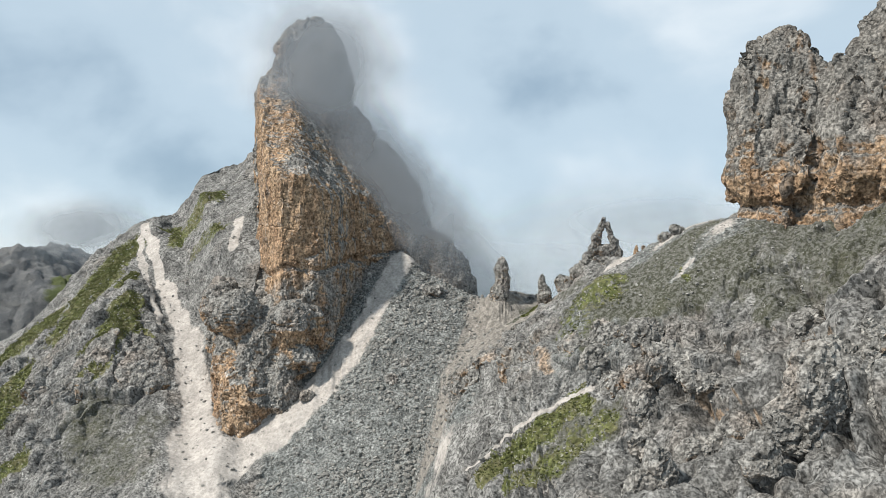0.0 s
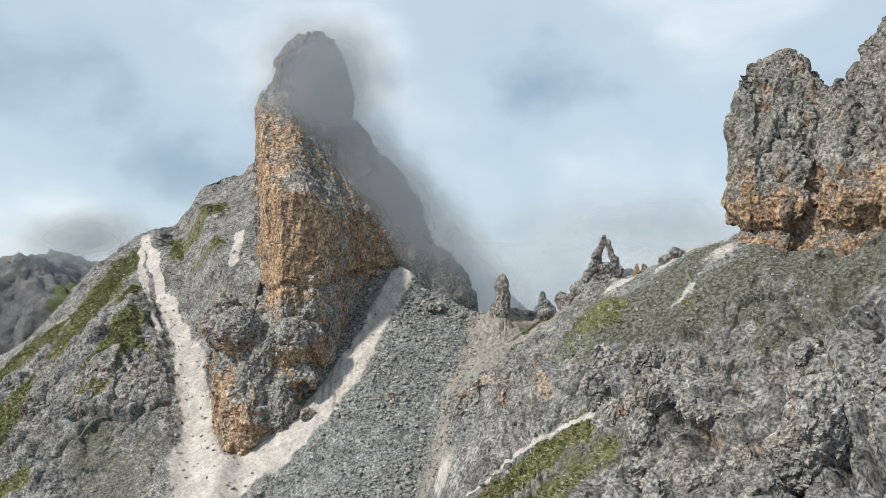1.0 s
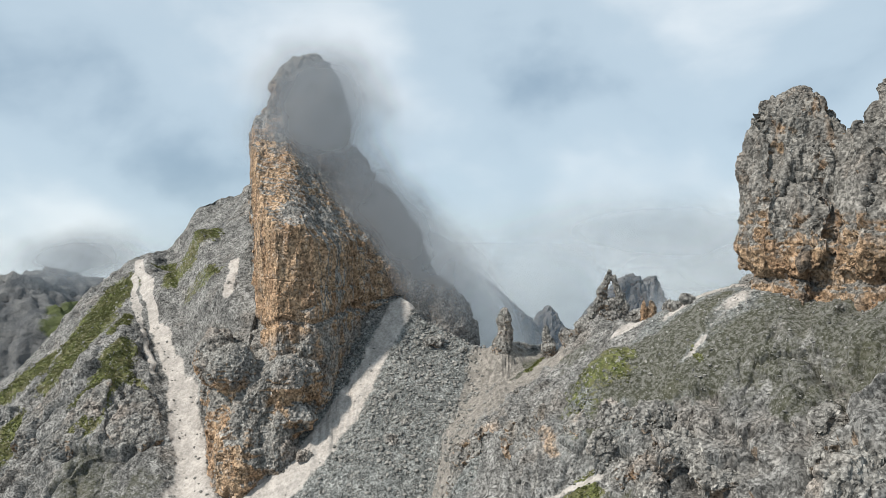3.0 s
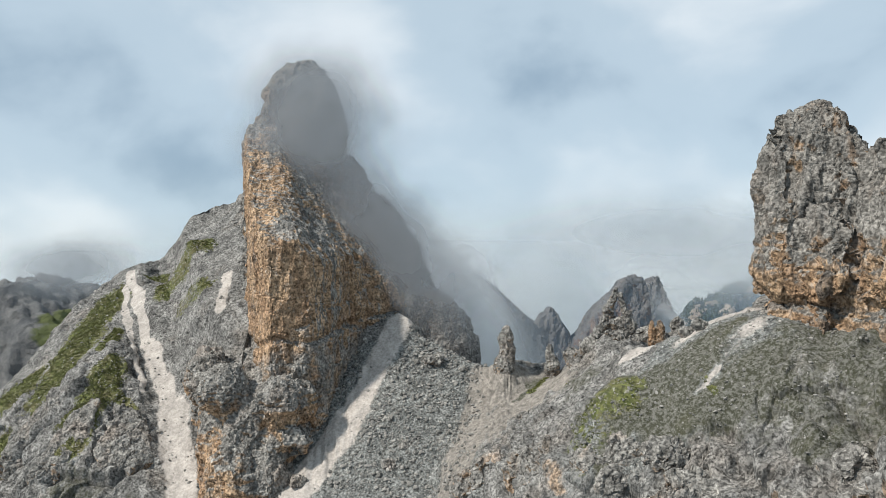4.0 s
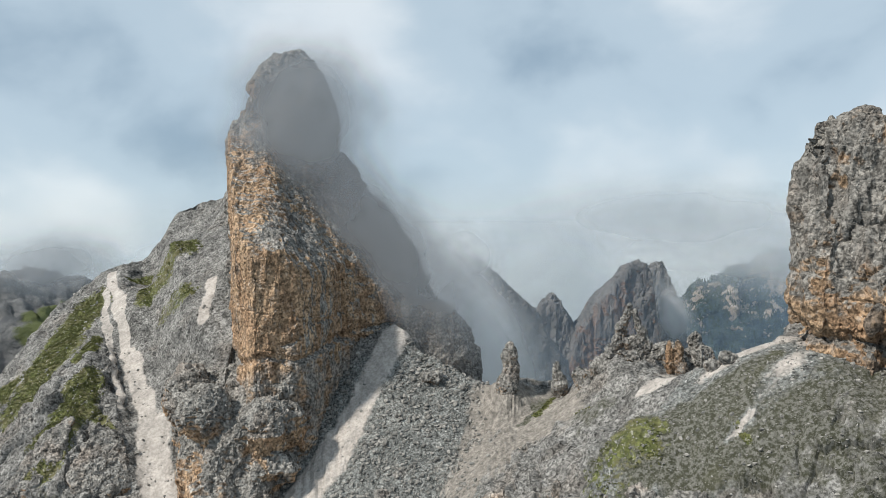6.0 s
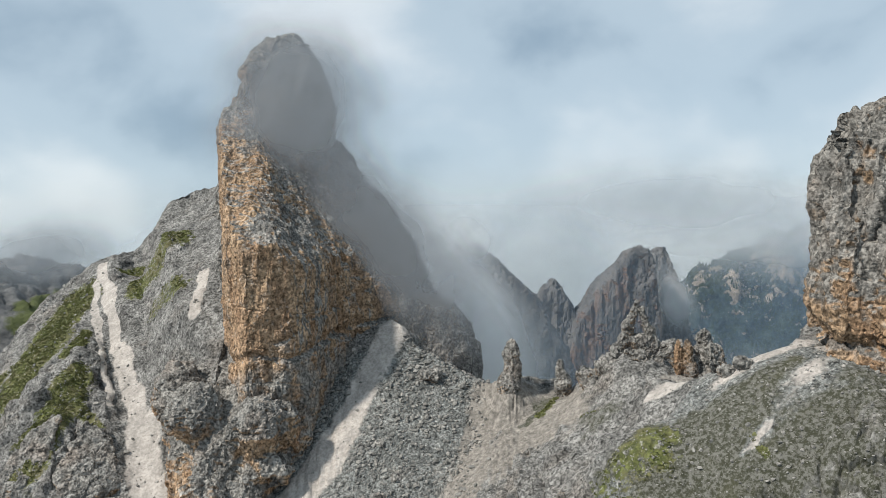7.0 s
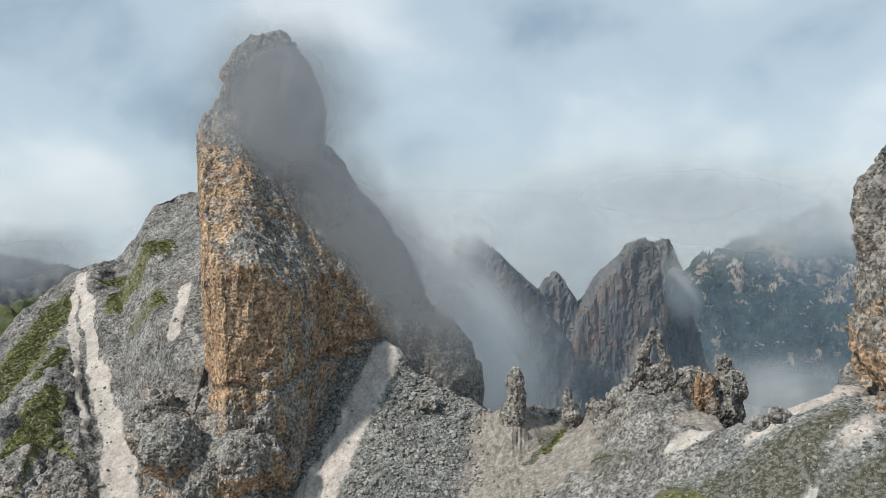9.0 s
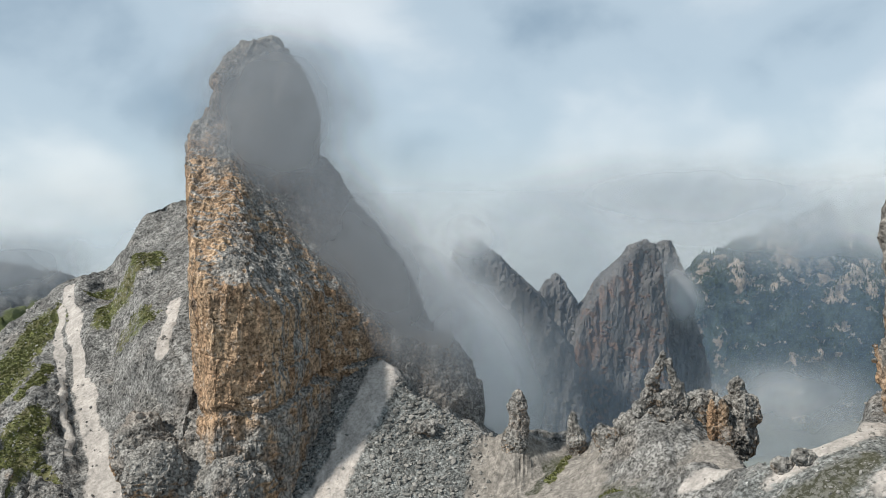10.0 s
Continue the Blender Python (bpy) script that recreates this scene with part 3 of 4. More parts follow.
craggy = firm * (0.65 - 0.3 * step(-50, -75, gx) + 0.55 * step(-100, -118, gx) * step(350, 325, gy) + 0.6 * step(10, 40, gx) * step(215, 190, gy))
warp = 2.2 * np.stack([fbm(gp, 7, 3, 0.6, seed=k) for k in range(3)], 1)
on_east = step(10, 24, gx)[:, None]
laid = np.stack([gx * 0.47 - gy * 0.88, (gx * 0.88 + gy * 0.47) / 2.2, gp[:, 2] / 1.6], 1) * on_east + gp * (1, 1, 0.63) * (1 - on_east)
v1, c1 = blocks(laid + 0.7 * warp, 10, (1, 1, 1), 2)
v2, c2 = blocks(laid + 0.35 * warp, 3.6, (1, 1, 1), 5)
v3, c3 = blocks(gp, 1.7, (1, 1, 1.2), 8)
worn = step(-0.3, 0.5, fbm(gp, 16, 2, seed=9))
on_west = step(-20, -50, gx)
fall_x, fall_y = 0.83 - 0.33 * on_west, 0.44 + 0.42 * on_west
downhill = np.stack([(gx * fall_y - gy * fall_x + 3 * warp[:, 0]) / 8, (gx * fall_x + gy * fall_y + 3 * warp[:, 1]) / 42, on_west * 5], 1)
runnels = fbm(downhill, 1, 3, 0.5, True, seed=14)
bed = (gz * 0.86 + 0.45 * gx * (1 - 1.6 * on_west) + 0.2 * gy + 2.2 * warp[:, 2]) / 6.5
ledge = np.abs((bed - np.floor(bed)) * 2 - 1) ** 3
d = craggy * (1.6 * runnels - 1.5 * worn * ledge + (2.0 + 1.8 * step(20, 40, gx) * step(190, 175, gy)) * fbm(gp, 20, 3, 0.5, True, (1, 1, 1.4), seed=3) + 1.2 * fbm(gp, 8, 3, 0.5, True, (1, 1, 1.3), seed=4))
d += craggy * (2.0 * v1 - 2.4 * worn * np.exp(-c1 * 22) + 1.0 * v2 - 1.2 * worn * np.exp(-c2 * 14))
for deep, half, line in CLEFTS:
    away, flank, _ = along(gx + 0.5 * warp[:, 0], gy + 0.5 * warp[:, 1], line)
    d -= deep * np.exp(-(away / half) ** 2) - 0.35 * deep * np.exp(-((away - 2.6 * half) / (1.4 * half)) ** 2) * (flank < 0)
rilled = mound(gx, gy, 45, 256, 16, 16, 0) + mound(gx, gy, -30, 275, 20, 20, 0)
d += near * rilled * 1.5 * runnels
washed = mound(gx, gy, 14, 274, 15, 26, -17) * (1 - mound(gx, gy, 19.5, 282, 11, 8, 0))
rills = fbm(np.stack([(gx * 0.95 - gy * 0.3 + 0.5 * warp[:, 0]) / 2.6, (gx * 0.3 + gy * 0.95) / 26, 0 * gx], 1), 1, 4, 0.55, True, seed=24)
d += near * washed * 0.8 * rills
streaks = fbm(np.stack([(gx * 0.95 - gy * 0.3 + 0.4 * warp[:, 0]) / 5, (gx * 0.3 + gy * 0.95) / 45, 0 * gx], 1), 1, 4, 0.6, seed=27)
scree = np.maximum(scree, np.clip(1.4 * washed, 0, 1) * step(-0.05, 0.3, streaks))
earth = earth + washed * 1.5 * (fbm(np.stack([(gx * 0.95 - gy * 0.3 + 0.5 * warp[:, 0]) / 3.5, (gx * 0.3 + gy * 0.95) / 32, 0 * gx], 1), 1, 3, 0.6, seed=25))
d += near * (1 - 0.7 * washed) * ((0.03 + 0.2 * firm + 0.10 * rubble) * v3 + 0.5 * (0.12 + firm) * fbm(gp, 3.0, 2, 0.6, True, seed=6) + 0.8 * fbm(gp, 18, 2, seed=7)) + (1 - near) * 25 * fbm(gp, 300, 3, seed=2)
d = d.reshape(len(rows_y), gn)
worn_off = d.copy()
for _ in range(2):
    worn_off[1:-1] = (worn_off[:-2] + 2 * worn_off[1:-1] + worn_off[2:]) / 4
    worn_off[:, 1:-1] = (worn_off[:, :-2] + 2 * worn_off[:, 1:-1] + worn_off[:, 2:]) / 4
d = (0.4 * d + 0.6 * worn_off).ravel()
gp = (gp + gn0 * d[:, None]).astype(np.float32)
gn1 = normals(gp, ground_quads)
fresh = step(0.0, -0.3, gn1[:, 2]) * craggy * 0.4 + mound(gx, gy, 25, 196, 2.2, 7, 10) * 0.7 + 0.08 * mound(gx, gy, 60, 158, 16, 12, 0)
for away, k in ((along(gx, gy, CLEFTS[4][2])[0], 0.28), (along(gx, gy, CLEFTS[12][2])[0], 0.35)):
    fresh = fresh + k * step(3.2, 0.6, away)
ground = link_mesh("ground", gp, ground_quads, soil, smooth=False, values=[("turf", turf), ("scree", scree), ("rubble", rubble), ("earth", earth), ("heath_and_shade", heath_and_shade), ("fresh", fresh)])
tagged(ground, "steep alpine slope of grey rock, pale scree and thin grass", "ground", kind="structure")

# ---- the great rock tower ----
def empty(name, at, label, category, group="", kind=""):
    ob = new(name)
    ob.location = at
    bpy.context.view_layer.update()
    return tagged(ob, label, category, group, kind)


WEDGE = prism([(-62.5, 287), (-55.5, 277), (-44, 280.5), (-38.5, 286), (-32, 308), (-44, 348), (-81, 347)], 30, 176)
WEDGE += [slope_cap(146, -82, 338, 2.6, 0.0), slope_cap(133, -61, 287, -0.15, 0.84), slope_cap(134.5, -52, 287, -1.24, 0.52)]
WING = prism([(-41, 298), (-31, 306), (-21, 313), (-14, 322), (-36, 352), (-62, 340)], 60, 150)
WING += [slope_cap(110.5, -24, 313, -1.24, 0.5)]
RAMP = prism([(-60, 300), (-34, 309), (-12, 318), (-36, 352), (-76, 346)], 60, 176)
RAMP += [slope_cap(117, -22, 320, -1.2, 0.75), slope_cap(150, -61, 307, 0.0, 0.95)]
BODY = prism([(-72, 264), (-50, 273), (-36, 288), (-44, 330), (-74, 330), (-90, 309)], 15, 130)
BODY += [slope_cap(-78.5, 0, 0, 0.558, 0.689), slope_cap(-167.5, 0, 0, 2.18, 1.418), slope_cap(84, -56, 278, -0.75, 0.25)]
SUMMIT = prism([(-76, 60), (-38, 60), (-39, 157), (-39, 174), (-44, 188), (-51, 198), (-57, 197), (-63, 190), (-70, 178), (-76, 163)], 326, 356, 1)
FLANK = prism([(-72, 60), (-3, 60), (-3.5, 106), (-9, 126), (-21, 140), (-36, 157), (-60, 168), (-72, 158)], 322, 350, 1)
SHOULDER = prism([(-14, 50), (15, 50), (11.5, 86), (4, 101), (-5, 110), (-14, 112)], 316, 340, 1)


def wedge_field(p):
    f = np.minimum(np.minimum(solid(p, WEDGE, 1.2), solid(p, WING, 1.2)), solid(p, RAMP, 1.2))
    f = bank(f, p, 0.85, 16, seed=1)
    x, y, z = p.T
    seam = z - 93 - 0.10 * (x + 50) - 1.2 * np.sin(x * 0.33)
    f = f + 1.6 * np.exp(-(seam / 0.9) ** 2)
    crack = z - 98 - 0.55 * (x + 46) - 0.8 * np.sin(x * 0.6)
    f = f + 1.1 * np.exp(-(crack / 0.6) ** 2) * step(-50, -46, x)
    bed = z + 1.24 * (x + 52) - 0.5 * (y - 287) - 138
    f = f + 1.5 * np.exp(-((bed - 2) / 1.1) ** 2) + 1.3 * np.exp(-((bed - 12) / 1.2) ** 2)
    foot = z - 97.5 - 0.15 * (x + 30)
    return f + 1.8 * np.exp(-(foot / 0.8) ** 2) * step(-38, -34, x)


def body_field(p):
    f = solid(p, BODY, 3)
    for row in ((-70, 278, 77, 9, 8.5, 9.5), (-52, 277, 74, 10.5, 9, 8.5), (-49, 275, 62.5, 9, 7, 5), (-66, 271, 50, 8.5, 8, 17), (-54, 272, 50, 7, 6, 10), (-80, 292, 80, 8, 9, 9)):
        f = soft_min(f, ball(p, *row), 1.2)
    f = bank(f, p, 1.3, 13, seed=3)
    f = np.maximum(f, -ball(p, -61, 268, 79, 2.2, 9, 7.5))
    f = np.maximum(f, -ball(p, -68, 265, 65.5, 8, 5, 2.2))
    return np.maximum(f, -ball(p, -46.5, 268, 60, 2.8, 6, 2.4))


def wedge_fresh(co, n):
    x, y, z = co.T
    prow = step(-49, -56, x)
    f = 0.46 + 0.40 * step(158, 126, z - 14 * prow + 4 * np.sin(x * 0.7)) * step(84, 98, z + 3 * np.sin(x * 0.5)) * step(-0.3, 0.3, -n[:, 1] - 0.7 * n[:, 0])
    return f + 0.2 * step(-0.05, -0.3, n[:, 2]) - 0.6 * step(0.3, 0.7, n[:, 2] + 0.25 * (1 - prow) - 0.25)


def body_fresh(co, n):
    x, y, z = co.T
    return 0.12 + 0.6 * step(68, 61, z) * step(-57, -63, x) + 0.3 * step(-58, -54, x) * step(80, 72, z) * step(62, 66, z) + 0.45 * step(0.05, -0.25, n[:, 2]) - 0.4 * step(0.3, 0.6, n[:, 2])


def fin_fresh(co, n):
    return 0.28 + 0.2 * step(0.0, -0.3, n[:, 2]) - 0.3 * step(0.3, 0.6, n[:, 2])


tower = empty("rock_tower", (-58, 300, 60), "huge grey and ochre dolomite rock tower with its summit in cloud", "rock tower")


def under(ob, parent):
    ob.parent = parent
    ob.matrix_parent_inverse = parent.matrix_world.inverted()
    return ob


under(rock_piece("front_wall", wedge_field, (-92, 268, 58), (-4, 358, 184), 0.9, rock, label="sheer ochre rock face with dark water streaks", fresh=wedge_fresh, seed=1, coarse=0.3, fine=0.6, upright=0.45, s=0.8, flutes=0.9, beds=0.4), tower)
under(rock_piece("foot_buttress", body_field, (-116, 252, 26), (-24, 366, 132), 1.08, rock, label="knobbly grey rock foot with an ochre overhang", fresh=body_fresh, upright=0.8, seed=2, coarse=0.6, beds=0.5), tower)
under(rock_piece("summit_fin", lambda p: bank(np.minimum(solid(p, SUMMIT, 3), solid(p, FLANK, 3)), p, 2.0, 20, seed=6), (-88, 314, 70), (2, 362, 204), 1.5, rock, label="dark grey rock fin veiled by mist", fresh=fin_fresh, seed=3), tower)
under(rock_piece("rock_shoulder", lambda p: bank(solid(p, SHOULDER, 3), p, 1.4, 14, seed=8), (-20, 308, 60), (20, 348, 118), 1.0, rock, fresh=fin_fresh, seed=4), tower)

# ---- the blunt crag on the near hill ----
CRAG = prism([(73.5, 204), (74.5, 193), (81, 186.5), (86, 177), (92, 170), (104, 164), (118, 200), (96, 226), (78, 222)], 96, 158)
CRAG += [slope_cap(149, 76, 205, 0.7, 0.1), slope_cap(156, 86, 200, -1.7, 0.0), slope_cap(140, 74, 205, 2.2, 0.0), (-0.73, -0.587, 0.342, -126.4)]
CRAG_B = prism([(93.5, 194), (92.5, 180), (101, 160), (125, 150), (140, 180), (112, 200)], 92, 200)
CRAG_B += [slope_cap(145, 95, 192, 1.5, 0.1)]


def crag_field(planes, seed):
    def field(p):
        f = bank(solid(p, planes, 2.5), p, 2.6, 15, upright=0.45, seed=seed)
        z = p[:, 2]
        x = p[:, 0]
        f = f + 2.2 * np.exp(-((x - 84 - 0.17 * (z - 112)) / 0.8) ** 2) * (seed == 11) + 1.5 * np.exp(-((x - 77.6) / 0.6) ** 2) * step(120, 125, z)
        f = f + 1.2 * np.exp(-((z - 121 + 1.1 * (x - 84)) / 0.8) ** 2) * step(80, 83, x)
        return f + 2.2 * np.exp(-((z - 110.5) / 1.6) ** 2) - 1.2 * np.exp(-((z - 118) / 5) ** 2)
    return field


def crag_fresh(co, n):
    x, y, z = co.T
    return 0.18 + 0.55 * step(131, 114, z + 3 * np.sin(x)) + 0.3 * step(0.0, -0.3, n[:, 2]) - 0.4 * step(0.3, 0.6, n[:, 2])


crag = empty("rock_crag", (84, 200, 104), "blunt grey rock crag with an ochre undercut base on a hill", "rock crag")
under(rock_piece("blunt_block", crag_field(CRAG, 11), (68, 158, 98), (122, 232, 160), 0.86, dark_rock, fresh=crag_fresh, upright=0.4, coarse=0.8, fine=0.9, seed=5, flutes=1.1, beds=0.35), crag)
under(rock_piece("rising_wall", crag_field(CRAG_B, 12), (86, 142, 98), (128, 234, 172), 0.9, dark_rock, fresh=crag_fresh, upright=0.4, coarse=0.8, fine=0.9, seed=6, flutes=1.1, beds=0.35), crag)

# ---- far peaks beyond the col ----
bare, t_ = material("distant_rock")
g = Graph(t_)
c_ = g.blend(g.span(g.noise(38, 7, 0.66, (1, 1, 1.8)), 0.36, 0.66), (0.10, 0.097, 0.096), (0.19, 0.182, 0.176))
c_ = g.blend(g.span(g.math("ADD", g.value("fresh"), g.math("MULTIPLY", g.math("SUBTRACT", g.noise(30, 6, 0.7, (1, 1, 3)), 0.5), 1.4)), 0.4, 0.7), c_, (0.25, 0.17, 0.135))
c_ = g.blend(g.span(g.noise(16, 5, 0.6, (1, 1, 8)), 0.56, 0.74, 0, 0.7), c_, (0.075, 0.073, 0.075))
g.finish(c_, g.bump(g.noise(24, 8, 0.7, (1, 1, 2)), 1.0, 10))


def far_peak(name, outline, y0, y1, h, seed, label, lean=0.25, warm=0.25):
    planes = prism(outline, y0, y1, 1)
    top = max(z for _, z in outline)
    planes += [(0, -1 / math.hypot(1, lean), lean / math.hypot(1, lean), (-y0 + lean * top) / math.hypot(1, lean))]
    xs = [x for x, _ in outline]
    lo, hi = (min(xs) - 12, y0 - 20 - 0 * lean, -235), (max(xs) + 12, y1 + 12, top + 14)
    field = lambda p: bank(solid(p, planes, 0.8), p, 2.4, 55, 40, 3, 0.35, seed)
    ob = rock_piece(name, field, lo, hi, h, bare, split=True, upright=0.3, seed=seed, s=3.0, coarse=0.5, fine=1.3, flutes=0.3, smooth=False, fresh=lambda co, n: warm + 0.3 * step(0, -0.3, n[:, 2]) - 0.4 * step(0.3, 0.6, n[:, 2]))
    return tagged(ob, label, "mountain peak", "peaks beyond the col")


far_peak("mountain_peak", [(120, -240), (285, -240), (280, -75), (274, 10), (268, 70), (262, 79), (244, 73), (219, 52), (197, 27), (175, -6), (150, -90)], 1090, 1150, 4, 21, "dark rock peak with a reddish sheer wall, top in cloud", warm=0.42)
far_peak("mountain_peak", [(270, -240), (380, -240), (369, -150), (352, -34), (333, 14), (323, 58), (309, 74), (293, 64), (280, 0)], 1190, 1240, 4, 22, "grey rock spire behind a larger peak, half in cloud", warm=0.2)
far_peak("mountain_peak", [(90, -240), (200, -240), (185, -60), (171, -4), (155, 22), (143.6, 47), (129, 22), (116, 10), (100, -40)], 1120, 1165, 4, 23, "small pointed dark rock peak", warm=0.1)
far_peak("mountain_peak", [(-20, -240), (175, -240), (140, -30), (101, 31), (33, 92), (12, 84), (-20, 0)], 960, 1020, 6, 24, "long dark rock ridge fading into mist", warm=0.05)

# ---- mountain across the side valley ----
side_mat, t_ = material("hazy_slope")
g = Graph(t_)
c_ = g.blend(g.span(g.noise(14, 7, 0.68), 0.36, 0.66), (0.10, 0.104, 0.11), (0.185, 0.184, 0.18))
c_ = g.blend(g.span(g.math("ADD", g.value("fresh"), g.math("MULTIPLY", g.math("SUBTRACT", g.noise(18, 6, 0.65), 0.5), 1.2)), 0.4, 0.62), c_, (0.10, 0.115, 0.05))
g.finish(c_, g.bump(g.noise(9, 8, 0.7), 1.0, 4))
RANGE = prism([(-560, -120), (-150, -120), (-175, 60), (-214, 106), (-252, 102), (-289, 113), (-340, 150), (-440, 190), (-560, 190)], 500, 640, 1)
RANGE += [slope_cap(104, -250, 540, -0.15, 0.75)]
side = rock_piece("mountain_slope", lambda p: bank(solid(p, RANGE, 10), p, 5, 45, 30, 3, 0.8, 31), (-520, 380, -110), (-150, 650, 205), 5.5, side_mat, split=True, smooth=True, upright=0.8, seed=31, s=3.0,
                  fresh=lambda co, n: 0.75 * step(-262, -238, co[:, 0]) * step(50, 75, co[:, 2]))
tagged(side, "grey rocky mountain slope with a grassy crest under cloud", "mountain")

# ---- wooded cliffs far across the valley ----
wood, t_ = material("wooded_cliff")
g = Graph(t_)
c_ = g.blend(g.span(g.noise(40, 7, 0.7), 0.38, 0.64), (0.022, 0.036, 0.046), (0.050, 0.072, 0.066))
r_ = g.blend(g.span(g.noise(50, 6, 0.7, (1, 1, 2)), 0.38, 0.64), (0.24, 0.20, 0.165), (0.42, 0.34, 0.27))
c_ = g.blend(g.span(g.math("ADD", g.value("fresh"), g.math("MULTIPLY", g.math("SUBTRACT", g.noise(75, 7, 0.68, (1, 1, 1.7)), 0.5), 3.2)), 0.48, 0.60), c_, r_)
g.finish(c_, g.bump(g.noise(30, 8, 0.7), 1.0, 14))
WALL = prism([(655, 2140), (2600, 1900), (2600, 2700), (655, 2700)], -600, 420) + [slope_cap(-250, 800, 2200, 0.0, 1.3), slope_cap(-135, 655, 2200, 0.55, 0.0)]
cliff = rock_piece("wooded_mountain", lambda p: bank(solid(p, WALL, 20), p, 34, 190, 120, 4, 0.8, 41), (620, 1960, -470), (1420, 2480, 90), 9, wood, split=True, upright=0.7, seed=41, s=6, smooth=True,
                   fresh=lambda co, n: 0.22 + 0.3 * step(0.4, 0.0, n[:, 2]) + 0.25 * step(-190, -60, co[:, 2]))
tagged(cliff, "far wooded mountainside with pale rock cliffs in haze", "mountain")

trees_mat, t_ = material("dark_spruce")
g = Graph(t_)
g.finish(g.blend(g.noise(12, 4, 0.6), (0.012, 0.022, 0.016), (0.04, 0.055, 0.03)))


def spruces(ob, count, seed):
    """Small tapering spruces standing on the gentler parts of a far slope."""
    r = np.random.default_rng(seed)
    me = ob.data
    co = np.empty(len(me.vertices) * 3, np.float32)
    me.vertices.foreach_get("co", co)
    no = np.empty(len(me.vertices) * 3, np.float32)
    me.vertices.foreach_get("normal", no)
    co, no = co.reshape(-1, 3), no.reshape(-1, 3)
    ok = np.flatnonzero((no[:, 2] > 0.3) & (no[:, 1] < 0.2) & (co[:, 2] < 60))
    pick = r.choice(ok, min(count, len(ok)), replace=False)
    base = co[pick] + r.uniform(-3, 3, (len(pick), 3)) * (1, 1, 0)
    tall = r.uniform(7, 15, len(pick))
    n = 7
    ang = np.arange(n) / n * 2 * np.pi
    verts, faces, k = [], [], 0
    for tier, (w0, z0, z1) in enumerate(((0.24, 0.08, 0.62), (0.16, 0.42, 1.0))):
        ring = np.stack([np.cos(ang + tier) * w0, np.sin(ang + tier) * w0, np.full(n, z0)], 1)
        one = np.concatenate([ring, [[0, 0, z1]]])
        p = base[:, None, :] - (0, 0, 1) + one[None] * tall[:, None, None]
        verts.append(p.reshape(-1, 3))
        f = np.stack([np.arange(n), (np.arange(n) + 1) % n, np.full(n, n)], 1)
        faces.append((f[None] + (np.arange(len(pick)) * (n + 1) + k)[:, None, None]).reshape(-1, 3))
        k += len(pick) * (n + 1)
    w = link_mesh("spruce_wood", np.concatenate(verts), np.concatenate(faces), trees_mat)
    return tagged(w, "dark spruce wood on a far mountainside", "trees", kind="stuff")


spruces(cliff, 3500, 5)

# ---- clouds and mist ----
scene.cycles.transparent_max_bounces = 32
def mist_material(name, colour):
    m, t = material(name)
    gr = Graph(t)
    lit, back, clear = t.nodes.new("ShaderNodeBsdfDiffuse"), t.nodes.new("ShaderNodeBsdfTranslucent"), t.nodes.new("ShaderNodeBsdfTransparent")
    lit.inputs["Color"].default_value = back.inputs["Color"].default_value = (*colour, 1)
    both, out_mix, out = t.nodes.new("ShaderNodeMixShader"), t.nodes.new("ShaderNodeMixShader"), t.nodes.new("ShaderNodeOutputMaterial")
    both.inputs[0].default_value = 0.5
    t.links.new(lit.outputs[0], both.inputs[1])
    t.links.new(back.outputs[0], both.inputs[2])
    t.links.new(gr.math("MINIMUM", gr.value("thickness"), 0.97), out_mix.inputs[0])
    t.links.new(clear.outputs[0], out_mix.inputs[1])
    t.links.new(both.outputs[0], out_mix.inputs[2])
    t.links.new(out_mix.outputs[0], out.inputs["Surface"])
    return m


mist = mist_material("pale_mist", (0.85, 0.87, 0.89))
# darker copy of the pale mist: the cloud's own shade is in its colour
shaded_mist = mist_material("shaded_mist", (0.43, 0.45, 0.475))
blue_haze = mist_material("blue_haze", (0.34, 0.45, 0.58))


def cloud(label, cx, cy, cz, rx, ry, rz, layers, density, size, seed, tilt=0.0, low=0.2, n=64, mat=None):
    """A drifting bank: soft billowing layers from its near to its far side, each thinned out by the same drifting noise."""
    co, faces, dens = [], [], []
    k = 0
    for i in range(layers):
        v = (i + 0.5) / layers * 2 - 1
        keep = math.sqrt(1 - 0.75 * v * v)
        a, b = np.meshgrid(np.linspace(-1, 1, n), np.linspace(-1, 1, n), indexing="ij")
        a, b = a.ravel(), b.ravel()
        c, s = math.cos(radians(tilt)), math.sin(radians(tilt))
        x, z = a * rx * keep, b * rz * keep
        p = np.stack([cx + x * c - z * s, np.full_like(a, cy + v * ry), cz + x * s + z * c], 1)
        p[:, 1] += ry / layers * 0.25 * fbm(p, size, 2, seed=seed + i)
        f = fbm(p, size, 5, 0.55, seed=seed) * 0.5 + 0.5
        r = np.sqrt(a * a + b * b)
        edge = step(1.0, low, r + 0.9 * (f - 0.5) + 0.1)
        edge *= step(1.0, 0.9, np.maximum(np.abs(a), np.abs(b)))
        dens.append(density * edge * step(0.2, 0.75, f + 0.25 * edge))
        co.append(p)
        ii = (np.arange(n - 1)[:, None] * n + np.arange(n - 1)[None, :] + k)
        q = np.stack([ii, ii + n, ii + n + 1, ii + 1], 2).reshape(-1, 4)
        faces.append(q[dens[-1][q - k].max(1) > 0.00001])
        k += n * n
    ob = link_mesh("cloud", np.concatenate(co), np.concatenate(faces), mat or mist, values=[("thickness", np.concatenate(dens))])
    return tagged(ob, label, "cloud", kind="stuff")


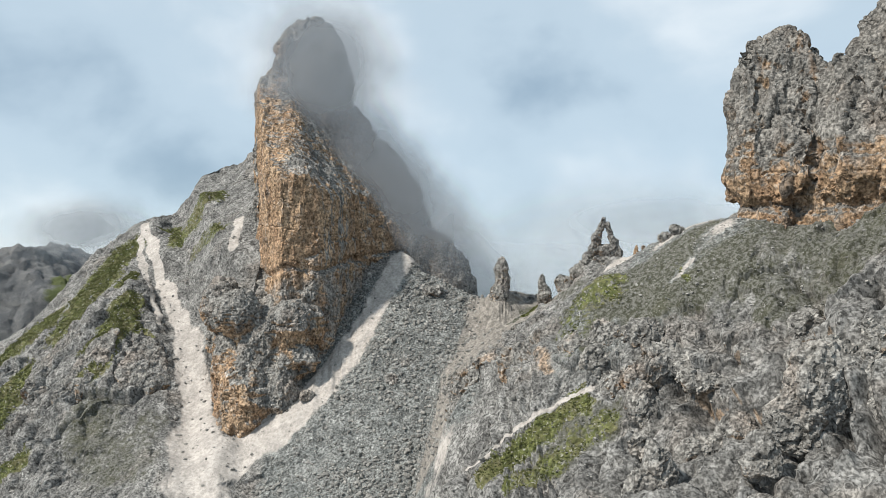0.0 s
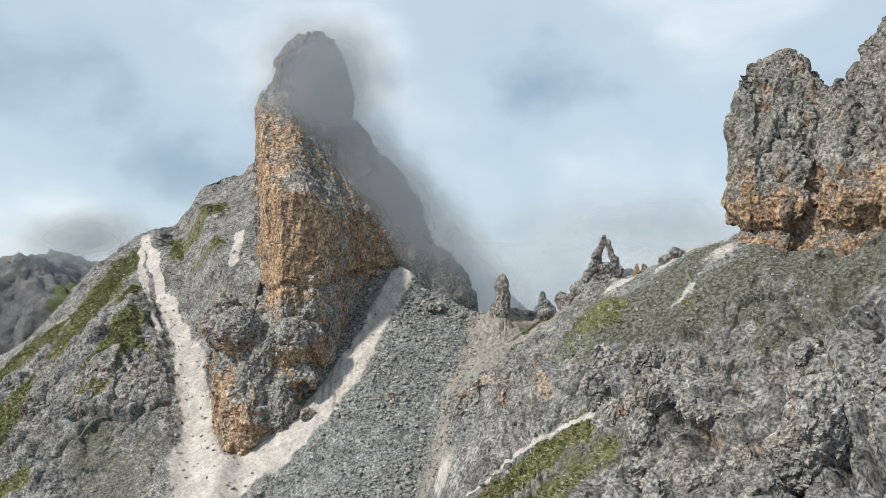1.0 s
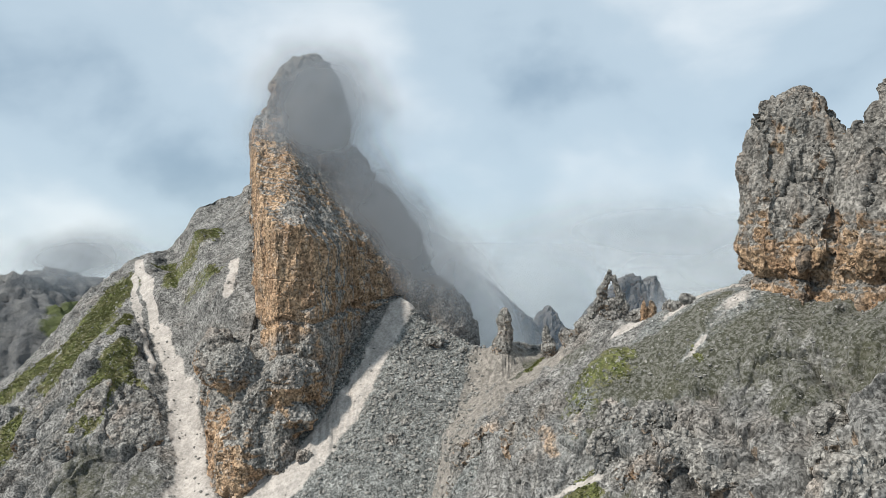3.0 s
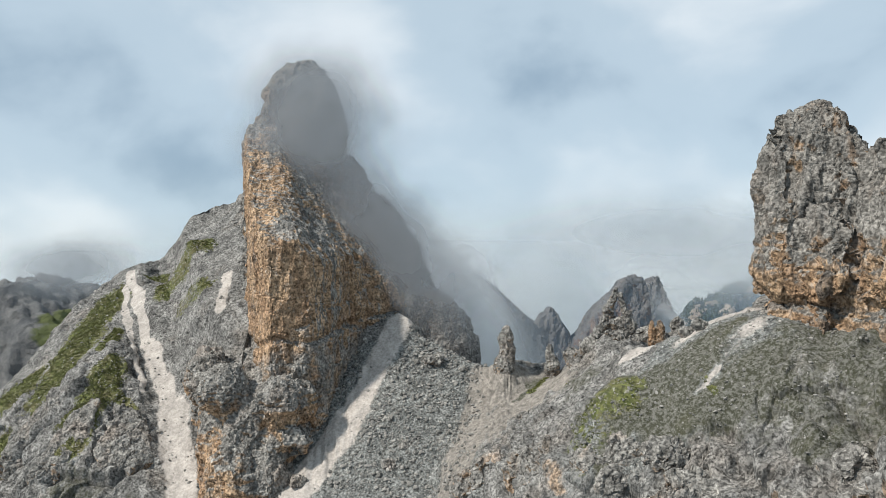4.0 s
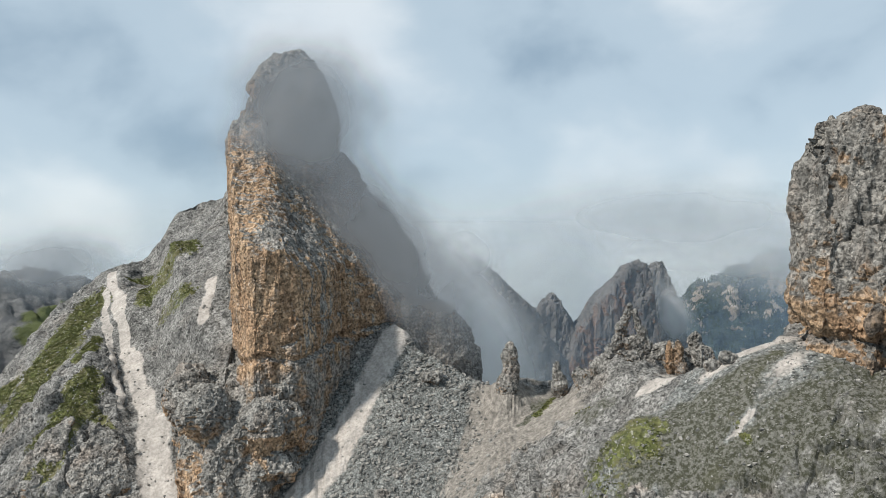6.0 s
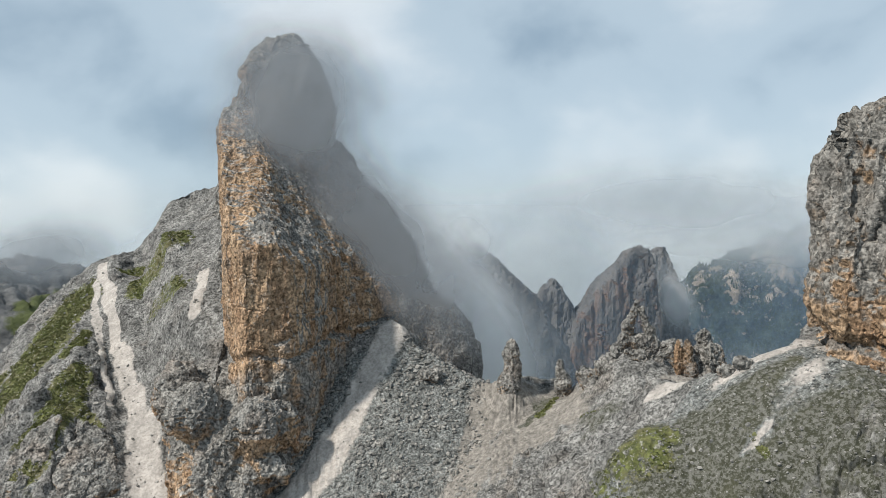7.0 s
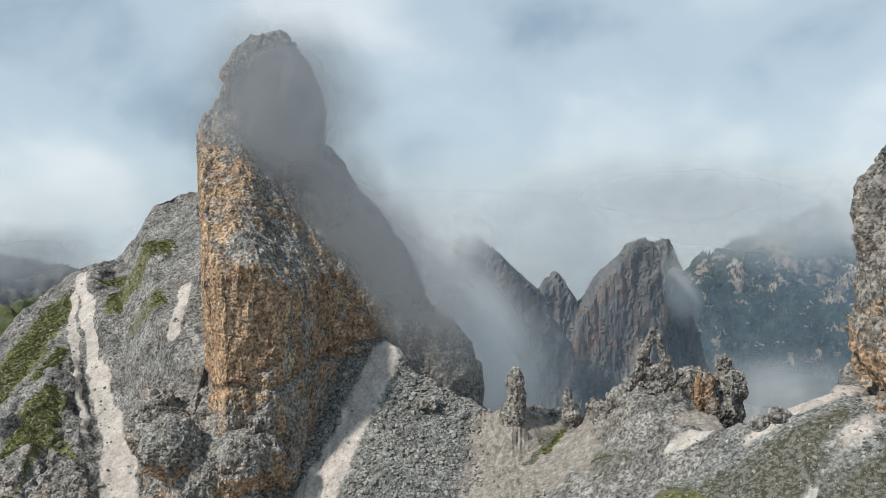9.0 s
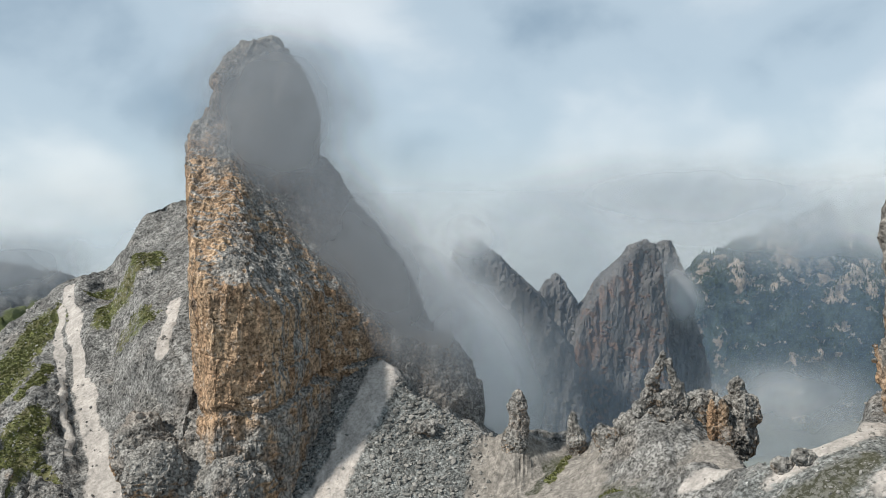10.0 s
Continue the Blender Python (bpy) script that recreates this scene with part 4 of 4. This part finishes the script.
cloud("thin grey mist veiling the summit of the rock tower", -46, 315, 168, 48, 7, 52, 3, 0.50, 36, 3, tilt=25, low=0.35, mat=shaded_mist)
cloud("grey mist trailing down the flank of the tower", -15, 314, 122, 29, 5, 62, 3, 0.50, 30, 4, tilt=36, low=0.4, mat=shaded_mist)
cloud("pale mist welling up behind the col", 8, 400, 84, 46, 34, 84, 4, 0.84, 46, 5, tilt=30, low=0.15)
cloud("low cloud over the side valley", -206, 470, 112, 70, 14, 30, 2, 0.55, 36, 7, mat=shaded_mist)
cloud("cloud hanging on the far peaks", 300, 1050, 135, 340, 40, 78, 2, 0.7, 120, 9, low=0.0)
cloud("mist trailing off the long ridge", 24, 900, 100, 62, 10, 56, 2, 0.6, 40, 19, tilt=-40, low=0.1)
cloud("pale mist drifting in the side valley", 290, 760, -30, 140, 25, 55, 2, 0.5, 50, 18, low=0.0)
cloud("wisp of mist between the far peaks", 312, 1165, 5, 48, 12, 96, 2, 0.55, 70, 11, tilt=15)
cloud("blue haze before the far peaks", 210, 930, 0, 330, 10, 230, 1, 0.30, 260, 12, low=0.6, mat=blue_haze)
cloud("blue haze across the far valley", 800, 1700, -150, 900, 20, 340, 1, 0.24, 600, 16, low=0.6, mat=blue_haze)
cloud("grey cloud lying along the far mountainside", 1000, 1850, 70, 1300, 60, 205, 2, 0.97, 200, 13, low=0.0, n=90)
cloud("mist filling the deep valley", 560, 1500, -330, 620, 200, 165, 3, 0.42, 200, 15)
cloud("cloud bank along the horizon", 0, 3600, -200, 4400, 200, 660, 2, 0.97, 420, 17, low=0.1, n=110)

# ---- pinnacles along the col ----
def lumps(p, rows, k):
    f = None
    for row in rows:
        b = ball(p, *row)
        f = b if f is None else soft_min(f, b, k)
    return f


def pinnacle(name, label, rows, holes=(), k=0.7, s=0.24, h=0.3, seed=50, warm=0.2, category="rock pinnacle", group="pinnacles on the col"):
    a = np.array(rows)
    lo = (a[:, :3] - a[:, 3:]).min(0) - 1.5
    hi = (a[:, :3] + a[:, 3:]).max(0) + 1.5

    def field(p):
        f = bank(lumps(p, rows, k), p, 0.35 * k, 3.5, 3, 3, 0.8, seed)
        for hole in holes:
            f = np.maximum(f, -ball(p, *hole))
        return f

    ob = rock_piece(name, field, tuple(lo), tuple(hi), h, rock, s=s, seed=seed, upright=0.8, fresh=lambda co, n: warm + 0.3 * step(0.1, -0.3, n[:, 2]))
    return tagged(ob, label, category, group)


pinnacle("rock_pinnacle", "leaning grey rock pinnacle on a stony knob", [(20.9, 284, 95.4, 1.8, 1.8, 2.4), (20.4, 284, 92.4, 2.4, 2.2, 3.2), (20.9, 284, 89.2, 2.6, 2.4, 3.2), (20.2, 283.5, 86.0, 3.1, 2.9, 3.0), (19.6, 283, 83.5, 3.8, 3.4, 3.6)], seed=51)
pinnacle("rock_pinnacle", "small pointed rock tooth on the col", [(34.8, 285, 88.6, 1.3, 1.3, 2.6), (35.2, 285, 86, 1.9, 1.8, 2.6), (35.6, 284.5, 83, 2.8, 2.5, 3.4)], seed=52)
ARCH = [(48.9, 266, 99.2, 1.8, 1.8, 2.8), (50.0, 266, 102.4, 1.6, 1.5, 2.6), (51.0, 266, 105.2, 1.35, 1.3, 2.3), (51.9, 266, 107.6, 1.2, 1.1, 1.7), (52.7, 266, 109.4, 0.95, 0.9, 1.4), (54.0, 266, 107.2, 1.05, 1.1, 2.0), (54.9, 266, 104.6, 1.2, 1.2, 2.5), (56.0, 266, 101.6, 1.5, 1.4, 2.5),
        (57.3, 266, 98.6, 1.8, 1.7, 2.6), (46.9, 266, 97.0, 1.4, 1.5, 2.6), (53.0, 266, 99.4, 3.6, 1.8, 2.3)]
PLINTH = [(52.7, 266, 96.0, 5.2, 2.8, 3.0), (52, 266.5, 92, 6.8, 4.2, 4.2), (47, 267.5, 92.5, 3.4, 2.6, 3.4), (44.5, 269, 91.5, 2.4, 2.2, 3.2), (40, 273, 88.0, 2.4, 2.2, 3.2), (43, 271, 87, 4, 3.5, 3.5), (57.5, 264, 92.5, 2.6, 2.2, 2.6)]
arch = empty("rock_arch", (52, 266, 92), "jagged rock arch with a narrow window on a rocky plinth", "rock arch", "pinnacles on the col")
for name, rows, holes, kk, hh, sd in (("arch_span", ARCH, [(53.2, 266, 104.6, 0.62, 4, 2.3)], 0.6, 0.3, 53), ("plinth", PLINTH, [], 1.2, 0.45, 56)):
    piece = pinnacle(name, "", rows, holes, k=kk, seed=sd, h=hh, s=0.24 if name == "arch_span" else 0.4, category="", group="")
    under(piece, arch)
pinnacle("rock_pillar", "reddish split rock pillar above a sandy saddle", [(61.4, 258, 96.6, 1.2, 1.3, 4.6), (63.9, 258.3, 96.2, 1.5, 1.5, 5.0), (64.6, 258, 92, 1.9, 1.8, 4.0), (61.5, 257, 87.0, 5.0, 3.6, 4.0)], k=0.4, seed=54, warm=0.45)
pinnacle("rock_block", "square grey rock block with a knob on top", [(77, 286, 96.5, 2.2, 2.2, 2.6), (78, 286, 90, 5.0, 5, 6), (76, 286, 84, 6.5, 5.5, 7), (68, 284, 91, 6.5, 4.5, 5.5), (62, 283, 90, 4, 4, 5)], k=1.2, seed=55, h=0.5, s=0.4)


def boulder(label, x, y, r, seed, flat=0.75, sink=0.25):
    z = float(land(np.array([x]), np.array([y]))[0])
    ob = pinnacle("boulder", label, [(x, y, z + r * (flat - sink), r, r * 0.85, r * flat), (x + 0.4 * r, y, z + r * (flat * 0.7 - sink), r * 0.7, r * 0.7, r * 0.6)], k=0.3 * r, s=0.12 * r, h=max(0.16, r * 0.11), seed=seed, warm=0.15, category="boulder", group="boulders")
    return ob


boulder("large grey boulder half sunk in the scree", -3.5, 294, 3.4, 61, 0.65)
boulder("pale grey boulder on the brow of the hill", 60, 208.5, 2.0, 62)
boulder("brown weathered boulder at the edge of the saddle", 57.5, 210, 1.8, 63)
boulder("grey boulder on the scree below the tower", -45, 268, 2.4, 64)
boulder("small grey boulder near the hill's brow", 52, 212, 0.9, 65)


# ---- outcrops standing out of the slopes ----
def outcrop(label, rows, seed, holes=(), warm=0.16, s=0.55, h=0.66, k=1.6):
    return pinnacle("rock_outcrop", label, rows, holes, k=k, s=s, h=h, seed=seed, warm=warm, category="rock outcrop", group="outcrops on the slopes")


outcrop("bulging grey rock knob with an ochre scar", [(66, 142, 76, 6.5, 5.5, 8), (63.5, 143, 70, 6.5, 5.5, 7), (70, 143, 74, 4, 5, 9)], 71, [(71.5, 136, 72, 0.9, 3, 9)], 0.0)
outcrop("fluted grey rock rib", [(74, 140, 79, 2.0, 3.5, 9), (72, 138, 70, 2.2, 3.5, 9)], 72)
outcrop("fluted grey rock rib", [(78, 141, 82, 2.0, 3.5, 9), (76, 139, 73, 2.2, 3.5, 10)], 73)
outcrop("squat rock knob with a dark cleft beside it", [(55.5, 137.5, 66, 2.3, 2.4, 3.4), (54, 138, 63, 3.5, 3, 3)], 74, warm=0.0)
outcrop("upright grey rock rib on the lower slope", [(40, 149, 59, 2.6, 2.8, 5.5), (37, 150, 55, 3, 3, 4.5)], 75)
outcrop("broken grey rock bluff beside the scree", [(5, 228, 60, 3.6, 4, 6), (10, 225, 64, 4.2, 4, 5.5), (14.5, 226, 68, 4, 4, 4.5), (4, 224, 54, 3.5, 3.5, 5)], 77, warm=0.25)
outcrop("grey rock bluff with an ochre scar", [(19, 213, 69, 5, 4.5, 6.5), (25, 208, 73, 4.5, 4.5, 6), (22, 205, 66, 5, 4, 5)], 78, warm=0.34)
outcrop("grey rock shoulder under the grassy slope", [(33, 196, 75, 5, 5, 5), (40, 193, 79, 5.5, 5, 4.5), (46, 186, 80, 5, 4.5, 4)], 79)
outcrop("broken grey rock step on the steep face", [(48.8, 178.5, 76.0, 6.5, 4, 3.6), (54, 175, 75, 5, 4, 3.4), (44, 179, 72, 4.5, 3.6, 4)], 88, warm=0.05)
outcrop("ribbed grey rock face above the grass", [(39.5, 181.5, 68.5, 4.5, 4, 4.5), (36, 188, 73.5, 4.5, 4, 4), (43, 175, 66, 4, 4, 5)], 89, warm=0.1)
outcrop("grey rock ledge over a shaded recess", [(58.5, 168.5, 72.5, 6, 3.6, 2.8), (52.5, 169.5, 72.5, 4.5, 3.4, 2.6), (64.5, 163, 74, 4, 4, 4)], 90, warm=0.15)
outcrop("jutting grey rock rib below the crag", [(70, 171.5, 84.5, 5, 4, 3.8), (73, 163, 84, 4.5, 4, 4.5), (69, 153, 79.5, 4.5, 4, 4)], 96, warm=0.16)
outcrop("pale broken rock bluff on the lower slope", [(57.5, 156, 65, 4.5, 4, 4), (50, 158, 60, 5, 4, 4.5), (41, 168, 58.5, 5, 4, 4.5)], 97, warm=0.05)
outcrop("low grey rock step in the scree", [(-16, 263, 57, 3, 2.5, 2.2), (-12, 268, 62, 2.5, 2.2, 2)], 82)


def slab(label, outline, lift, seed):
    """A bed of rock that lies on the western slope and breaks off at its lower edge."""
    a = np.array(outline, float)
    planes = prism(outline, -50, 260)
    zz = land(a[:, 0], a[:, 1])
    lo = (*(a.min(0) - 3), zz.min() - 12)
    hi = (*(a.max(0) + 3), zz.max() + lift + 8)

    def field(p):
        top = land(p[:, 0], p[:, 1])
        f = soft_max(solid(p, planes, 1.2), (p[:, 2] - top - lift) * 0.75, 1.2)
        return bank(np.maximum(f, top - 6 - p[:, 2]), p, 0.8, 9, 4, 3, 0.9, seed)

    ob = rock_piece("rock_slab", field, lo, hi, 0.95, rock, seed=seed, coarse=0.6, s=0.8, upright=0.9, beds=0.4, fresh=lambda co, n: 0.08 + 0.4 * step(0.1, -0.3, n[:, 2]))
    return tagged(ob, label, "rock slab", "tilted slabs on the slope")


slab("tilted grey rock slab with a dark overhanging edge", [(-161.5, 303.5), (-152.5, 309.5), (-142.5, 313.5), (-132, 316), (-134, 324), (-149, 326), (-161, 319.5)], 2.4, 84)
slab("tilted grey rock slab split by a dark cleft", [(-141, 291.5), (-130.5, 286.5), (-119, 292.5), (-122.5, 309), (-128, 304.5)], 1.8, 85)
slab("broad pitted rock slab beside the scree gully", [(-117, 290.5), (-113, 285), (-102, 285.5), (-97.5, 293), (-105.5, 303.5), (-115, 304)], 2.2, 86)

# ---- loose stones and grass ----
def ground_spots(weight, count, seed):
    """Random places on the ground, picked by a weight at its corners; denser where the net is fine."""
    r = np.random.default_rng(seed)
    area = np.interp(gy, rows_y[1:], np.diff(rows_y)) * np.sqrt((gy + 20) ** 2 + 90 ** 2)
    w = np.clip(weight, 0, 1) * area * (np.abs(gf.ravel()) < 0.62) * (gy > 110) * (gy < 400)
    pick = r.choice(len(gp), count, p=w / w.sum())
    off = r.uniform(-0.5, 0.5, (count, 2))
    side = np.where(pick % gn < gn - 1, pick + 1, pick)
    ahead = np.minimum(pick + gn, len(gp) - 1)
    p = gp[pick] + (gp[side] - gp[pick]) * off[:, :1] + (gp[ahead] - gp[pick]) * off[:, 1:]
    return p, gn1[pick], r


ICO = [(0, 0.53, 0.85), (0, -0.53, 0.85), (0, 0.53, -0.85), (0, -0.53, -0.85), (0.53, 0.85, 0), (-0.53, 0.85, 0), (0.53, -0.85, 0), (-0.53, -0.85, 0), (0.85, 0, 0.53), (-0.85, 0, 0.53), (0.85, 0, -0.53), (-0.85, 0, -0.53)]


def hull_faces(points):
    bm = bmesh.new()
    for q in points:
        bm.verts.new(q)
    bmesh.ops.convex_hull(bm, input=bm.verts)
    bm.verts.index_update()
    bmesh.ops.triangulate(bm, faces=bm.faces)
    f = np.array([[v.index for v in face.verts] for face in bm.faces])
    bm.free()
    return f


STONE_F = hull_faces(ICO)


def stones(name, label, weight, count, low, high, seed, mat):
    p, nrm, r = ground_spots(weight, count, seed)
    n = len(p)
    size = low * (high / low) ** (r.uniform(0, 1, n) ** 3.2)
    base = np.array(ICO)[None] * r.uniform(0.55, 1.25, (n, 12, 1))
    base = base * (r.uniform(0.6, 1.3, (n, 1, 3)) * (1, 1, 0.8))
    a = r.uniform(0, 2 * np.pi, n)
    c, s = np.cos(a)[:, None], np.sin(a)[:, None]
    x, y = base[:, :, 0] * c - base[:, :, 1] * s, base[:, :, 0] * s + base[:, :, 1] * c
    co = np.stack([x, y, base[:, :, 2]], 2) * size[:, None, None] + (p + nrm * size[:, None] * 0.2)[:, None]
    f = (STONE_F[None] + (np.arange(n) * 12)[:, None, None]).reshape(-1, 3)
    ob = link_mesh(name, co.reshape(-1, 3), f, mat, smooth=False, values=[("fresh", np.repeat(r.uniform(0, 0.3, n), 12))])
    return tagged(ob, label, "stones", kind="stuff")


stone_mat, t_ = material("loose_stone")
g = Graph(t_)
n_ = t_.nodes.new("ShaderNodeNewGeometry")
c_ = g.blend(n_.outputs["Random Per Island"], (0.13, 0.127, 0.118), (0.30, 0.287, 0.264))
g.finish(g.scale(c_, g.span(g.noise(0.5, 3, 0.6), 0.35, 0.65, 0.75, 1.2)))

in_rubble = np.clip(rubble, 0, 1) * (1 - np.clip(scree * 1.5, 0, 1))
stones("scree_stones", "grey angular stones lying on the rubble slope", in_rubble * step(-70, -50, gx) * step(30, 15, gx) * (0.3 + step(-0.1, 0.3, fbm(gp, 20, 3, seed=33))), 9000, 0.18, 1.0, 91, stone_mat)
stones("hill_stones", "grey stones strewn over the thin grass", step(15, 30, gx) * step(300, 240, gy) * (0.25 + 0.75 * np.clip(rubble + heath_and_shade, 0, 1)) * (1 - 0.8 * np.clip(washed, 0, 1)), 8000, 0.10, 0.5, 92, stone_mat)
stones("gully_stones", "pale stones in the scree gully", np.clip(scree, 0, 1) * step(-20, -30, gx), 600, 0.12, 0.7, 93, stone_mat)
stones("slope_stones", "grey stones on the rocky slope", step(-60, -80, gx) * np.clip(1 - scree, 0, 1), 3500, 0.16, 0.9, 94, stone_mat)

grass_mat, t_ = material("grass_blades")
g = Graph(t_)
n_ = t_.nodes.new("ShaderNodeNewGeometry")
g.finish(g.blend(n_.outputs["Random Per Island"], (0.065, 0.078, 0.028), (0.15, 0.15, 0.06)))


def tussocks(count, seed):
    p, nrm, r = ground_spots(step(0.35, 0.9, turf + 0.5 * fbm(gp, 5, 3, seed=12)), count, seed)
    n, k = len(p), 6
    a = r.uniform(0, 2 * np.pi, (n, k))
    tall = r.uniform(0.12, 0.32, (n, 1))
    wide = r.uniform(0.12, 0.24, (n, k))
    root = p[:, None] + np.stack([np.cos(a), np.sin(a), np.full_like(a, -0.2)], 2) * 0.22
    tip = root + np.stack([np.cos(a) * tall * 0.6, np.sin(a) * tall * 0.6, tall * np.ones_like(a) + 0.1], 2)
    ac = np.stack([-np.sin(a), np.cos(a), np.zeros_like(a)], 2) * wide[:, :, None]
    co = np.stack([root - ac, root + ac, tip], 2).reshape(-1, 3)
    ob = link_mesh("grass_tussocks", co, np.arange(len(co)).reshape(-1, 3), grass_mat, smooth=False)
    return tagged(ob, "short alpine grass tussocks on the slopes", "grass", kind="stuff")


tussocks(12000, 95)
